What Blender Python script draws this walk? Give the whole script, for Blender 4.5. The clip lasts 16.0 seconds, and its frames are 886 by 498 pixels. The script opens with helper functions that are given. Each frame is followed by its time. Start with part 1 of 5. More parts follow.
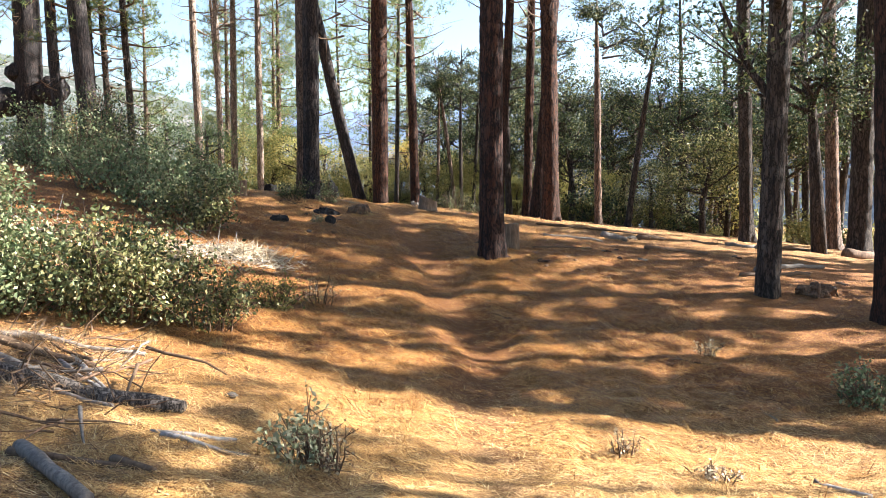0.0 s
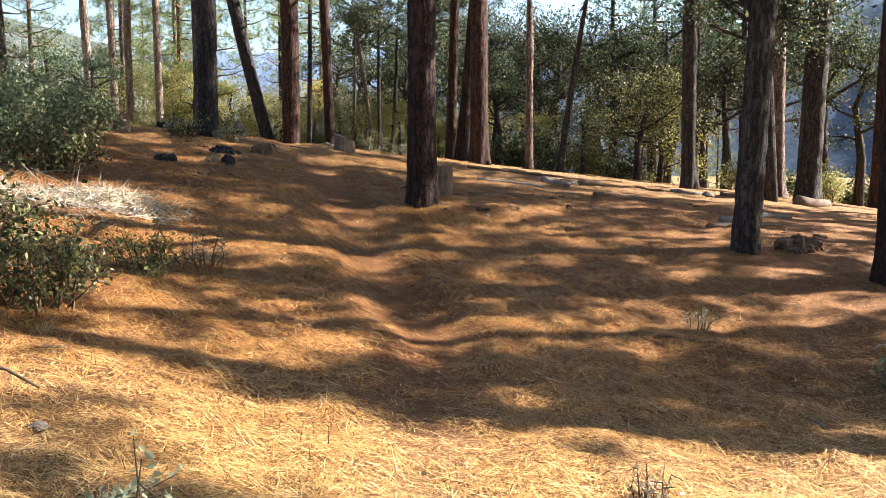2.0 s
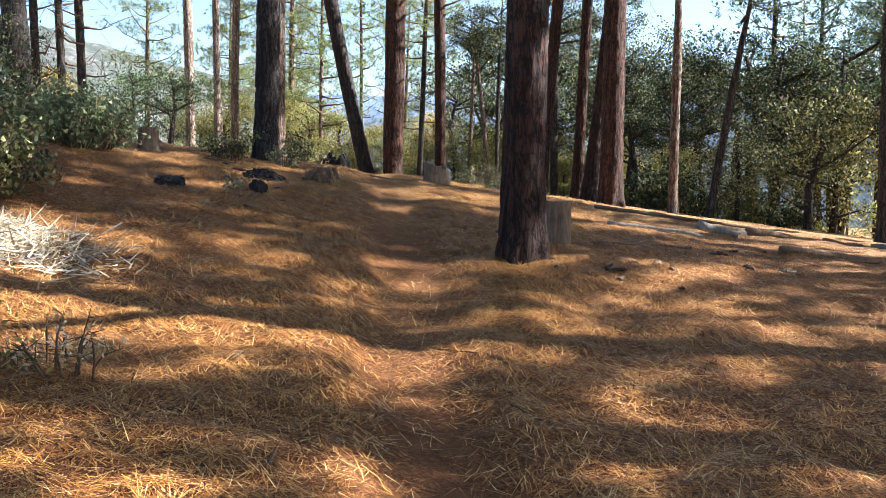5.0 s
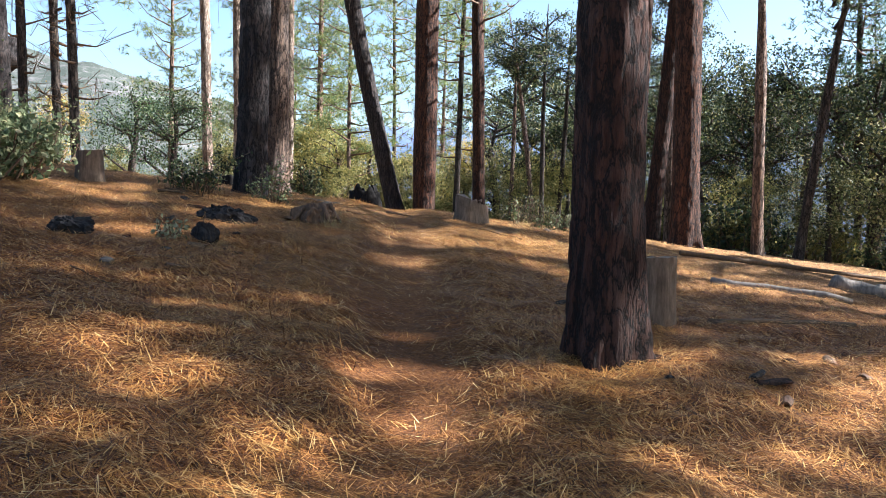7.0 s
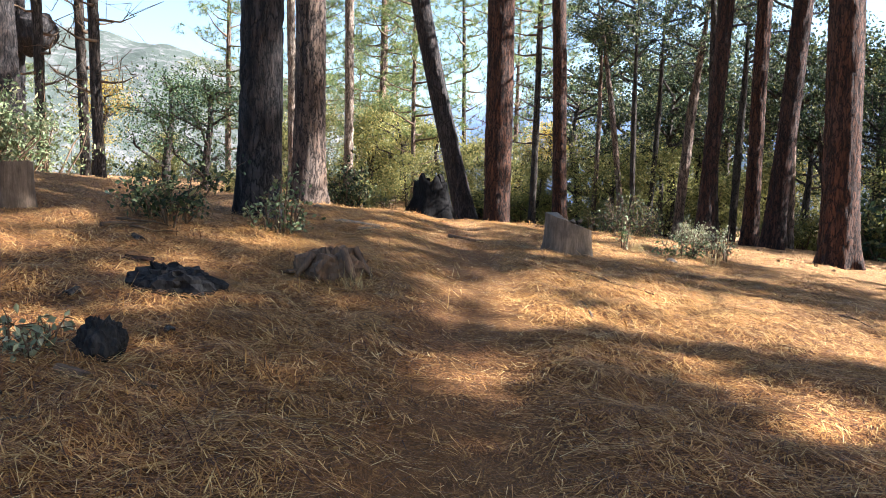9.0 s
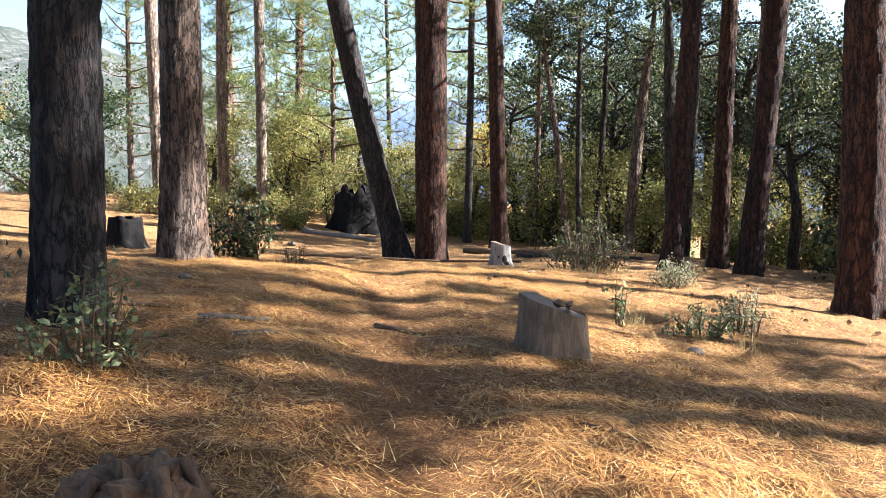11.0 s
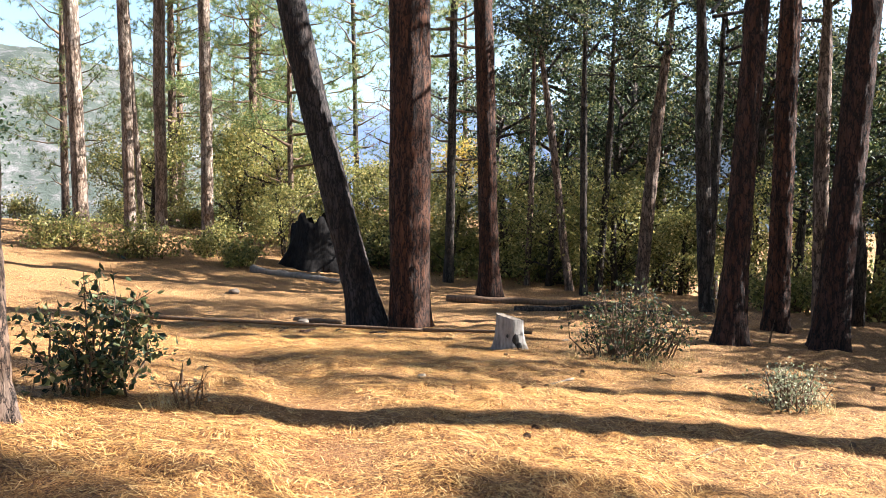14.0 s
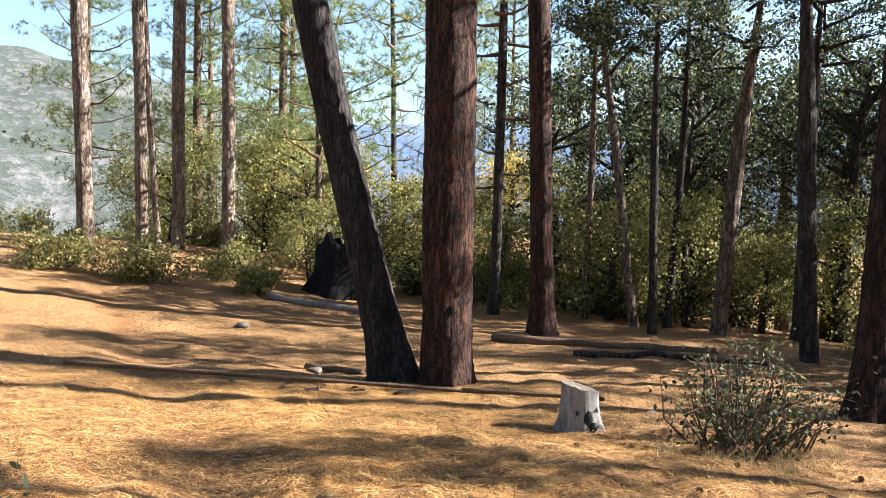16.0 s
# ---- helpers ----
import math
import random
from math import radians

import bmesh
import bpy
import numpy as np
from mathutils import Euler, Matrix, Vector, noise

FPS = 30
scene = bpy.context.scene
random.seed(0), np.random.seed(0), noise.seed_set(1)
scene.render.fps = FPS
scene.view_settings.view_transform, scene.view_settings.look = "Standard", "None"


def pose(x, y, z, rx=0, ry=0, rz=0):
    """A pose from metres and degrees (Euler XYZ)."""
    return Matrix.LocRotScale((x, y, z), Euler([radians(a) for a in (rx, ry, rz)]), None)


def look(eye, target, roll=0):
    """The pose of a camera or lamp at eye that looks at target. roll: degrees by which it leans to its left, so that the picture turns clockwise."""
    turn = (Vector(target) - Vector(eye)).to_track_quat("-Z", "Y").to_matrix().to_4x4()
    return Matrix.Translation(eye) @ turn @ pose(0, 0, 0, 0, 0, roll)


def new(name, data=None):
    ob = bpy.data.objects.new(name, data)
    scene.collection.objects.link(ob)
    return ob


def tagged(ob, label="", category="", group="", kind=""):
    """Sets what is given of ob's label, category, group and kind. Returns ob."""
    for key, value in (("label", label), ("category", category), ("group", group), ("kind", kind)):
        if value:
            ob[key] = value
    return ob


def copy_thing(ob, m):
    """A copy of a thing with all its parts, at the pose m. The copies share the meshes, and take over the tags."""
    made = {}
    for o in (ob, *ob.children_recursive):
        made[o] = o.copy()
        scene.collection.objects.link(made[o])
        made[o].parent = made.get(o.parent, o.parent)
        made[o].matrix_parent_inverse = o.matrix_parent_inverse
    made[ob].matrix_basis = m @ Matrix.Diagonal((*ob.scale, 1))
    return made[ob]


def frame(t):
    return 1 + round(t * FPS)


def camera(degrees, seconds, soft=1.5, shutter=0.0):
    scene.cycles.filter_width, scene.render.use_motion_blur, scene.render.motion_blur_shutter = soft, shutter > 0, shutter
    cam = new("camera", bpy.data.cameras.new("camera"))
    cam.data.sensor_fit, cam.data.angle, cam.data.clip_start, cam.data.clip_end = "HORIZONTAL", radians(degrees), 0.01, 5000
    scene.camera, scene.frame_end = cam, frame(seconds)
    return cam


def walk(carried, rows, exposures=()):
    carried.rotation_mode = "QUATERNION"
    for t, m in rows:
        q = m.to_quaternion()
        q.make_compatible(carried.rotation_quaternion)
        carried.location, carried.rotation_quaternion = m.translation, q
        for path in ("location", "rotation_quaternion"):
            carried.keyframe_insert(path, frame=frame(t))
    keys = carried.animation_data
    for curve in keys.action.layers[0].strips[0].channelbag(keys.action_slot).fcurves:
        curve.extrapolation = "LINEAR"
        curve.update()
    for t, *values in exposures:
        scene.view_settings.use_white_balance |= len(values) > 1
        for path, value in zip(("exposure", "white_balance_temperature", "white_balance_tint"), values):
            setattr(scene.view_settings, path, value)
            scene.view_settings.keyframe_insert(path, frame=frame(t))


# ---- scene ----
PATH = [
    (0.0, look((0.000, 0.000, 1.450), (0.287, 9.981, 0.901), -0.37)),
    (0.5, look((0.003, 0.662, 1.398), (0.234, 10.637, 0.727), 0.41)),
    (1.0, look((-0.024, 1.286, 1.393), (0.533, 11.237, 0.574), -0.93)),
    (1.5, look((0.028, 1.845, 1.362), (0.562, 11.789, 0.449), -0.16)),
    (2.0, look((-0.017, 2.360, 1.313), (1.216, 12.217, 0.165), 0.09)),
    (2.5, look((0.061, 2.976, 1.258), (1.118, 12.839, -0.007), -0.35)),
    (3.0, look((0.182, 3.679, 1.177), (0.997, 13.573, -0.023), 0.93)),
    (3.5, look((0.348, 4.370, 1.146), (1.159, 14.281, 0.091), 1.14)),
    (4.0, look((0.485, 5.104, 1.146), (0.708, 15.060, 0.234), 2.29)),
    (4.5, look((0.597, 5.851, 1.130), (0.764, 15.816, 0.310), 1.61)),
    (4.7, look((0.686, 6.173, 1.125), (0.624, 16.143, 0.355), 1.66)),
    (6.8, look((0.627, 9.617, 1.210), (0.174, 19.603, 0.911), 0.74)),
    (7.0, look((0.665, 9.983, 1.244), (0.010, 19.956, 0.901), 1.21)),
    (7.5, look((0.616, 10.834, 1.303), (-0.547, 20.758, 0.899), 1.16)),
    (8.0, look((0.558, 11.698, 1.423), (-1.015, 21.561, 0.935), 1.74)),
    (8.5, look((0.449, 12.512, 1.578), (-1.271, 22.347, 1.012), 1.75)),
    (9.0, look((0.308, 13.307, 1.713), (-1.133, 23.184, 1.111), 1.09)),
    (9.5, look((0.187, 14.047, 1.844), (-1.300, 23.908, 1.093), 0.51)),
    (10.0, look((0.095, 14.755, 2.002), (-0.426, 24.702, 1.121), -0.52)),
    (10.2, look((0.085, 15.033, 2.051), (-0.567, 24.980, 1.256), -0.16)),
    (12.3, look((-0.358, 17.839, 2.477), (-0.940, 27.806, 1.906), 0.11)),
    (12.5, look((-0.335, 18.086, 2.524), (-0.993, 28.050, 1.977), 0.29)),
    (13.0, look((-0.441, 18.761, 2.584), (-0.983, 28.732, 2.048), 0.18)),
    (13.5, look((-0.507, 19.389, 2.645), (-0.911, 29.363, 2.052), -0.12)),
    (14.0, look((-0.533, 20.041, 2.702), (-0.800, 30.022, 2.151), 0.02)),
    (14.5, look((-0.568, 20.722, 2.751), (-0.433, 30.705, 2.172), 0.13)),
    (15.0, look((-0.597, 21.384, 2.789), (-0.775, 31.372, 2.332), 0.53)),
    (15.5, look((-0.644, 22.017, 2.795), (-0.798, 32.007, 2.377), -0.00)),
    (16.0, look((-0.643, 22.626, 2.786), (-1.394, 32.591, 2.407), 0.71)),
]
cam = camera(53.06, 16.0, 0.5)
# the picture brightens a little in the shade and cools there
walk(cam, PATH, [(0.0, 2.80, 6350, 10), (2.5, 2.52, 6350, 10), (4.5, 2.68, 6050, 10), (7.0, 2.58, 5900, 10), (9.5, 2.86, 5950, 10), (12.5, 2.76, 6150, 10), (13.5, 2.76, 6250, 10), (14.5, 2.62, 6200, 10), (16.0, 2.55, 6150, 10)])

# ---- light ----
SUN_AZ, SUN_EL = radians(8), radians(32)
world = bpy.data.worlds.new("sky")
scene.world = world
world.use_nodes = True
wn = world.node_tree.nodes
sky = wn.new("ShaderNodeTexSky")
sky.sky_type, sky.sun_disc = "NISHITA", False
sky.sun_elevation, sky.sun_rotation = SUN_EL, radians(90) - SUN_AZ
sky.air_density, sky.dust_density, sky.ozone_density = 1.0, 0.9, 1.5
world.node_tree.links.new(sky.outputs[0], wn["Background"].inputs[0])
wn["Background"].inputs[1].default_value = 0.053
sun = new("sun", bpy.data.lights.new("sun", "SUN"))
sun.data.energy, sun.data.angle, sun.data.color = 5.0, radians(0.5), (1.0, 0.96, 0.905)
sun.matrix_world = look((0, 0, 0), (-math.cos(SUN_AZ) * math.cos(SUN_EL), -math.sin(SUN_AZ) * math.cos(SUN_EL), -math.sin(SUN_EL)))


# ---- materials ----
def material(name, rough=0.85):
    m = bpy.data.materials.new(name)
    m.use_nodes = True
    n, l = m.node_tree.nodes, m.node_tree.links
    b = n["Principled BSDF"]
    b.inputs["Roughness"].default_value = rough
    b.inputs["Specular IOR Level"].default_value = 0.25
    return m, n, l, b


def ramp(n, l, fac, stops):
    r = n.new("ShaderNodeValToRGB")
    e = r.color_ramp.elements
    while len(e) < len(stops):
        e.new(0.5)
    for k, (p, c) in zip(e, stops):
        k.position, k.color = p, (*c, 1)
    l.new(fac, r.inputs[0])
    return r.outputs[0]


def noise_of(n, l, scale, detail=5, vec=None, rough=0.6):
    t = n.new("ShaderNodeTexNoise")
    t.inputs["Scale"].default_value, t.inputs["Detail"].default_value, t.inputs["Roughness"].default_value = scale, detail, rough
    if vec is not None:
        l.new(vec, t.inputs["Vector"])
    return t.outputs["Fac"]


def coords(n, l, sx=1, sy=1, sz=1):
    c, s = n.new("ShaderNodeTexCoord"), n.new("ShaderNodeMapping")
    s.inputs["Scale"].default_value = (sx, sy, sz)
    l.new(c.outputs["Object"], s.inputs["Vector"])
    return s.outputs[0]


def mixed(n, l, fac, a, b, kind="MIX"):
    m = n.new("ShaderNodeMix")
    m.data_type, m.blend_type = "RGBA", kind
    for v, s in ((fac, m.inputs[0]), (a, m.inputs[6]), (b, m.inputs[7])):
        if isinstance(v, (int, float)):
            s.default_value = v
        elif isinstance(v, tuple):
            s.default_value = (*v, 1)
        else:
            l.new(v, s)
    return m.outputs[2]


def bump(n, l, b, height, strength=0.5, dist=0.02):
    k = n.new("ShaderNodeBump")
    k.inputs["Strength"].default_value, k.inputs["Distance"].default_value = strength, dist
    l.new(height, k.inputs["Height"])
    l.new(k.outputs[0], b.inputs["Normal"])


def attribute(n, name):
    a = n.new("ShaderNodeAttribute")
    a.attribute_name = name
    return a.outputs["Fac"]


def island(n):
    return n.new("ShaderNodeNewGeometry").outputs["Random Per Island"]


def strands(n, l, v, cells, across, along, shift):
    """Fine parallel threads whose direction changes from sheaf to sheaf."""
    o = n.new("ShaderNodeVectorMath")
    o.inputs[1].default_value = (shift, shift * 0.7, 0)
    l.new(v, o.inputs[0])
    w, k = n.new("ShaderNodeTexNoise"), n.new("ShaderNodeVectorMath")
    w.inputs["Scale"].default_value = 9
    l.new(o.outputs[0], w.inputs["Vector"])
    k.operation = "MULTIPLY_ADD"
    k.inputs[1].default_value = (0.12, 0.12, 0.12)
    l.new(w.outputs["Color"], k.inputs[0])
    l.new(o.outputs[0], k.inputs[2])
    c = n.new("ShaderNodeTexVoronoi")
    c.inputs["Scale"].default_value = cells
    l.new(k.outputs[0], c.inputs["Vector"])
    sp, turn, r = n.new("ShaderNodeSeparateColor"), n.new("ShaderNodeMath"), n.new("ShaderNodeVectorRotate")
    l.new(c.outputs["Color"], sp.inputs[0])
    turn.operation = "MULTIPLY"
    turn.inputs[1].default_value = 2 * math.pi
    l.new(sp.outputs[0], turn.inputs[0])
    r.rotation_type = "Z_AXIS"
    l.new(k.outputs[0], r.inputs["Vector"])
    l.new(turn.outputs[0], r.inputs["Angle"])
    m = n.new("ShaderNodeMapping")
    m.inputs["Scale"].default_value = (along, across, across)
    l.new(r.outputs[0], m.inputs["Vector"])
    return noise_of(n, l, 1.0, 3, m.outputs[0], 0.6)


def litter_material():
    m, n, l, b = material("pine_litter", 0.9)
    v = coords(n, l)
    big, mid, fine = noise_of(n, l, 0.6, 4, v), noise_of(n, l, 5, 6, v), noise_of(n, l, 70, 4, v, 0.75)
    first, second = strands(n, l, v, 6.0, 125, 7, 0.0), strands(n, l, v, 9.0, 90, 6, 3.7)
    laid = mixed(n, l, 1.0, first, second, "LIGHTEN")
    c = ramp(n, l, laid, [(0.42, (0.022, 0.007, 0.003)), (0.53, (0.135, 0.043, 0.010)), (0.61, (0.35, 0.138, 0.033)), (0.71, (0.63, 0.35, 0.10))])
    c = mixed(n, l, ramp(n, l, mid, [(0.40, (0, 0, 0)), (0.72, (0.45, 0.45, 0.45))]), c, (0.17, 0.072, 0.024), "MIX")
    soil = ramp(n, l, noise_of(n, l, 24, 6, v), [(0.3, (0.085, 0.028, 0.007)), (0.7, (0.235, 0.088, 0.020))])
    c = mixed(n, l, attribute(n, "wear"), c, soil)
    c = mixed(n, l, ramp(n, l, big, [(0.45, (0, 0, 0)), (0.68, (0.22, 0.22, 0.22))]), c, (0.30, 0.155, 0.052))
    # straw tint puts the sunlit look of the open stretches into the colour
    c = mixed(n, l, attribute(n, "straw"), c, ramp(n, l, laid, [(0.44, (0.09, 0.045, 0.018)), (0.54, (0.34, 0.21, 0.085)), (0.66, (0.72, 0.56, 0.29))]))
    l.new(c, b.inputs["Base Color"])
    bump(n, l, b, mixed(n, l, 0.35, laid, mixed(n, l, 0.5, fine, noise_of(n, l, 16, 5, v, 0.7))), 1.0, 0.07)
    return m


def needle_material():
    m, n, l, b = material("dry_needles", 0.55)
    shade_tone = ramp(n, l, island(n), [(0.0, (0.030, 0.010, 0.005)), (0.3, (0.16, 0.052, 0.014)), (0.6, (0.39, 0.155, 0.035)), (0.87, (0.60, 0.31, 0.082)), (1.0, (0.78, 0.53, 0.21))])
    # pale ramp that carries the sunlit look of the needles
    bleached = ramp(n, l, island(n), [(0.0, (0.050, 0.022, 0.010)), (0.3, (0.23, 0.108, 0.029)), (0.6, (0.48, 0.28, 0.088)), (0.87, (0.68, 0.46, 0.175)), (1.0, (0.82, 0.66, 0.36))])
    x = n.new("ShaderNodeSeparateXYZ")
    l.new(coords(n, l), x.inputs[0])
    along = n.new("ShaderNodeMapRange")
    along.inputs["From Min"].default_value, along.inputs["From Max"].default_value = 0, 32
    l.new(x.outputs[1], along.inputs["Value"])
    # paler at the sunlit start and clearing, redder in shade: light put into colour
    sun_share = ramp(n, l, along.outputs[0], [(0.17, (0.65,) * 3), (0.28, (0.0,) * 3), (0.5, (0.0,) * 3), (0.64, (0.25,) * 3), (1.0, (0.4,) * 3)])
    l.new(mixed(n, l, sun_share, shade_tone, bleached), b.inputs["Base Color"])
    return m


def bark_material(name, deep, low, high, grey, grey_amount=0.5, plates=13.0, warp=0.22, streaks=0.85, crack_width=0.10):
    m, n, l, b = material(name, 0.92)
    v = coords(n, l, 1, 1, 0.30)

    def warped(scale, amount):
        w, k = n.new("ShaderNodeTexNoise"), n.new("ShaderNodeVectorMath")
        w.inputs["Scale"].default_value, w.inputs["Detail"].default_value, w.inputs["Roughness"].default_value = scale, 6, 0.7
        l.new(v, w.inputs["Vector"])
        k.operation = "MULTIPLY_ADD"
        k.inputs[1].default_value = (amount, amount, amount)
        l.new(w.outputs["Color"], k.inputs[0])
        l.new(v, k.inputs[2])
        return k.outputs[0]

    cells = n.new("ShaderNodeTexVoronoi")
    cells.feature = "DISTANCE_TO_EDGE"
    cells.inputs["Scale"].default_value = plates
    l.new(warped(11, warp), cells.inputs["Vector"])
    crack = ramp(n, l, cells.outputs["Distance"], [(crack_width * 0.25, (0, 0, 0)), (crack_width, (0.7, 0.7, 0.7)), (crack_width * 2.2, (1, 1, 1))])
    streak = ramp(n, l, noise_of(n, l, 16, 5, coords(n, l, 1, 1, 0.10), 0.65), [(0.36, (0.12, 0.12, 0.12)), (0.52, (1, 1, 1))])
    plate = mixed(n, l, noise_of(n, l, 9, 6, v), low, high)
    plate = mixed(n, l, ramp(n, l, noise_of(n, l, 3.2, 5, v), [(0.42, (0, 0, 0)), (0.62, (grey_amount,) * 3)]), plate, grey)
    flake = noise_of(n, l, 46, 6, v, 0.72)
    plate = mixed(n, l, 0.7, plate, ramp(n, l, flake, [(0.3, (0.25, 0.25, 0.25)), (0.7, (1, 1, 1))]), "MULTIPLY")
    plate = mixed(n, l, streaks, plate, streak, "MULTIPLY")
    c = mixed(n, l, crack, deep, plate)
    l.new(c, b.inputs["Base Color"])
    relief = mixed(n, l, 0.4, mixed(n, l, 0.5, crack, streak), flake)
    bump(n, l, b, relief, 1.0, 0.03)
    return m


def leaf_material(name, stops, clear=0.35, rough=0.45):
    m, n, l, b = material(name, rough)
    c = ramp(n, l, island(n), stops)
    l.new(c, b.inputs["Base Color"])
    t, x = n.new("ShaderNodeBsdfTranslucent"), n.new("ShaderNodeMixShader")
    l.new(c, t.inputs["Color"])
    x.inputs[0].default_value = clear
    l.new(b.outputs[0], x.inputs[1])
    l.new(t.outputs[0], x.inputs[2])
    l.new(x.outputs[0], n["Material Output"].inputs["Surface"])
    return m


def wood_material(name, a, c, stretch=(1, 1, 0.15), scale=30):
    m, n, l, b = material(name, 0.85)
    v = coords(n, l, *stretch)
    f = noise_of(n, l, scale, 6, v, 0.7)
    col = ramp(n, l, f, [(0.3, a), (0.7, c)])
    col = mixed(n, l, ramp(n, l, noise_of(n, l, 4, 4), [(0.45, (0, 0, 0)), (0.7, (0.5, 0.5, 0.5))]), col, tuple(k * 0.5 for k in a))
    l.new(col, b.inputs["Base Color"])
    bump(n, l, b, f, 0.8, 0.01)
    return m


def cut_material():
    m, n, l, b = material("cut_wood", 0.85)
    w = n.new("ShaderNodeTexWave")
    w.wave_type, w.rings_direction = "RINGS", "Z"
    w.inputs["Scale"].default_value, w.inputs["Distortion"].default_value, w.inputs["Detail"].default_value = 14, 1.5, 3
    l.new(coords(n, l), w.inputs["Vector"])
    c = ramp(n, l, w.outputs["Fac"], [(0.2, (0.14, 0.10, 0.07)), (0.8, (0.20, 0.15, 0.105))])
    c = mixed(n, l, noise_of(n, l, 9), c, (0.13, 0.11, 0.09))
    l.new(c, b.inputs["Base Color"])
    bump(n, l, b, w.outputs["Fac"], 0.4, 0.005)
    return m


def mountain_material(name, rock, scrub, scale, cover):
    m, n, l, b = material(name, 1.0)
    b.inputs["Specular IOR Level"].default_value = 0
    v = coords(n, l, 1, 1, 1.6)
    broad, fine = noise_of(n, l, scale * 0.35, 8, v, 0.65), noise_of(n, l, scale * 4, 6, v, 0.75)
    both = mixed(n, l, 0.6, broad, fine)
    c = ramp(n, l, both, [(cover - 0.05, scrub), (cover + 0.02, tuple((p + q) / 2 for p, q in zip(rock, scrub))), (cover + 0.09, rock)])
    l.new(c, b.inputs["Base Color"])
    bump(n, l, b, fine, 0.8, 2.0)
    return m


M_LITTER, M_NEEDLE = litter_material(), needle_material()
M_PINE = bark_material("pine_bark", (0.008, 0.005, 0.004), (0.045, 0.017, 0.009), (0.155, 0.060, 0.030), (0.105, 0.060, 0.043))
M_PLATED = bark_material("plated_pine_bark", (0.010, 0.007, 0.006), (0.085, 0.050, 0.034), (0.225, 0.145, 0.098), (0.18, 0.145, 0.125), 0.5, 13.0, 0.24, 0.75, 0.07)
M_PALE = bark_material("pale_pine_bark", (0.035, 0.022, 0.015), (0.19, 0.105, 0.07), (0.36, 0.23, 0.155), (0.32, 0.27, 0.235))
# darker copy of the pine bark: shade on the trunks put into colour
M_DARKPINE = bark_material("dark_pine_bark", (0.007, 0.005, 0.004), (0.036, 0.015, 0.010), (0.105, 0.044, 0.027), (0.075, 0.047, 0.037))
# pale copy, with the sunlight on far trunks put into colour
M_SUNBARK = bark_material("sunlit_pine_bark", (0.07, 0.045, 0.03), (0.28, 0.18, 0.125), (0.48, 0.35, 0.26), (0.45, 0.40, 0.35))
# darkest copy: deep shade on the trunks put into colour, no scorching
M_SHADEBARK = bark_material("shaded_bark", (0.007, 0.006, 0.006), (0.028, 0.020, 0.017), (0.072, 0.050, 0.041), (0.08, 0.073, 0.073))
M_OAK = bark_material("oak_bark", (0.012, 0.009, 0.007), (0.05, 0.034, 0.026), (0.12, 0.085, 0.065), (0.14, 0.12, 0.10))
M_LOGBARK = bark_material("dead_log_bark", (0.016, 0.012, 0.010), (0.10, 0.075, 0.058), (0.26, 0.21, 0.17), (0.30, 0.27, 0.24), 0.5, 22.0)
M_TUFT = leaf_material("pine_needles", [(0, (0.055, 0.09, 0.035)), (0.5, (0.125, 0.17, 0.055)), (0.85, (0.22, 0.24, 0.08)), (1, (0.38, 0.31, 0.11))], 0.4)
M_DARKTUFT = leaf_material("dark_pine_needles", [(0, (0.025, 0.055, 0.028)), (0.6, (0.06, 0.10, 0.04)), (1, (0.12, 0.15, 0.06))], 0.25)
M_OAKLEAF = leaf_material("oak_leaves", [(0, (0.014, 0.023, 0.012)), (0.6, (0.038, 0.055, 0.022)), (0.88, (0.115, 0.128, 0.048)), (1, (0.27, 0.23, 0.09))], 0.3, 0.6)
# sunshine on the lower foliage is put into this brighter leaf colour
M_LIGHTLEAF = leaf_material("sunlit_oak_leaves", [(0, (0.07, 0.085, 0.028)), (0.5, (0.21, 0.20, 0.062)), (0.9, (0.37, 0.315, 0.10)), (1, (0.50, 0.39, 0.15))], 0.5)
M_YELLOW = leaf_material("yellow_leaves", [(0, (0.30, 0.19, 0.03)), (0.6, (0.50, 0.34, 0.05)), (1, (0.60, 0.46, 0.12))], 0.4)
M_SCRUB = leaf_material("manzanita_leaves", [(0, (0.06, 0.085, 0.035)), (0.5, (0.13, 0.16, 0.07)), (0.85, (0.22, 0.24, 0.12)), (1, (0.34, 0.29, 0.15))], 0.25, 0.6)
# yellower copy of the manzanita leaves, with sunlight put into the colour
M_SUNSCRUB = leaf_material("sunlit_manzanita_leaves", [(0, (0.025, 0.035, 0.014)), (0.45, (0.085, 0.095, 0.032)), (0.8, (0.22, 0.21, 0.08)), (1, (0.42, 0.36, 0.18))], 0.35, 0.5)
M_BRUSH = leaf_material("bleached_brush", [(0, (0.22, 0.165, 0.10)), (0.5, (0.46, 0.38, 0.26)), (1, (0.68, 0.60, 0.46))], 0.15, 0.8)
M_SAGE = leaf_material("sage_leaves", [(0, (0.12, 0.13, 0.07)), (0.6, (0.24, 0.25, 0.145)), (1, (0.40, 0.37, 0.24))], 0.25, 0.7)
M_DRYLEAF = leaf_material("dry_brush_leaves", [(0, (0.20, 0.14, 0.08)), (0.6, (0.40, 0.32, 0.20)), (1, (0.58, 0.50, 0.36))], 0.2, 0.8)
M_TWIG = wood_material("twig_wood", (0.055, 0.032, 0.019), (0.165, 0.105, 0.062))
M_GREY = wood_material("weathered_wood", (0.075, 0.06, 0.05), (0.24, 0.20, 0.165))
M_BLEACH = wood_material("bleached_wood", (0.10, 0.088, 0.078), (0.32, 0.29, 0.26))
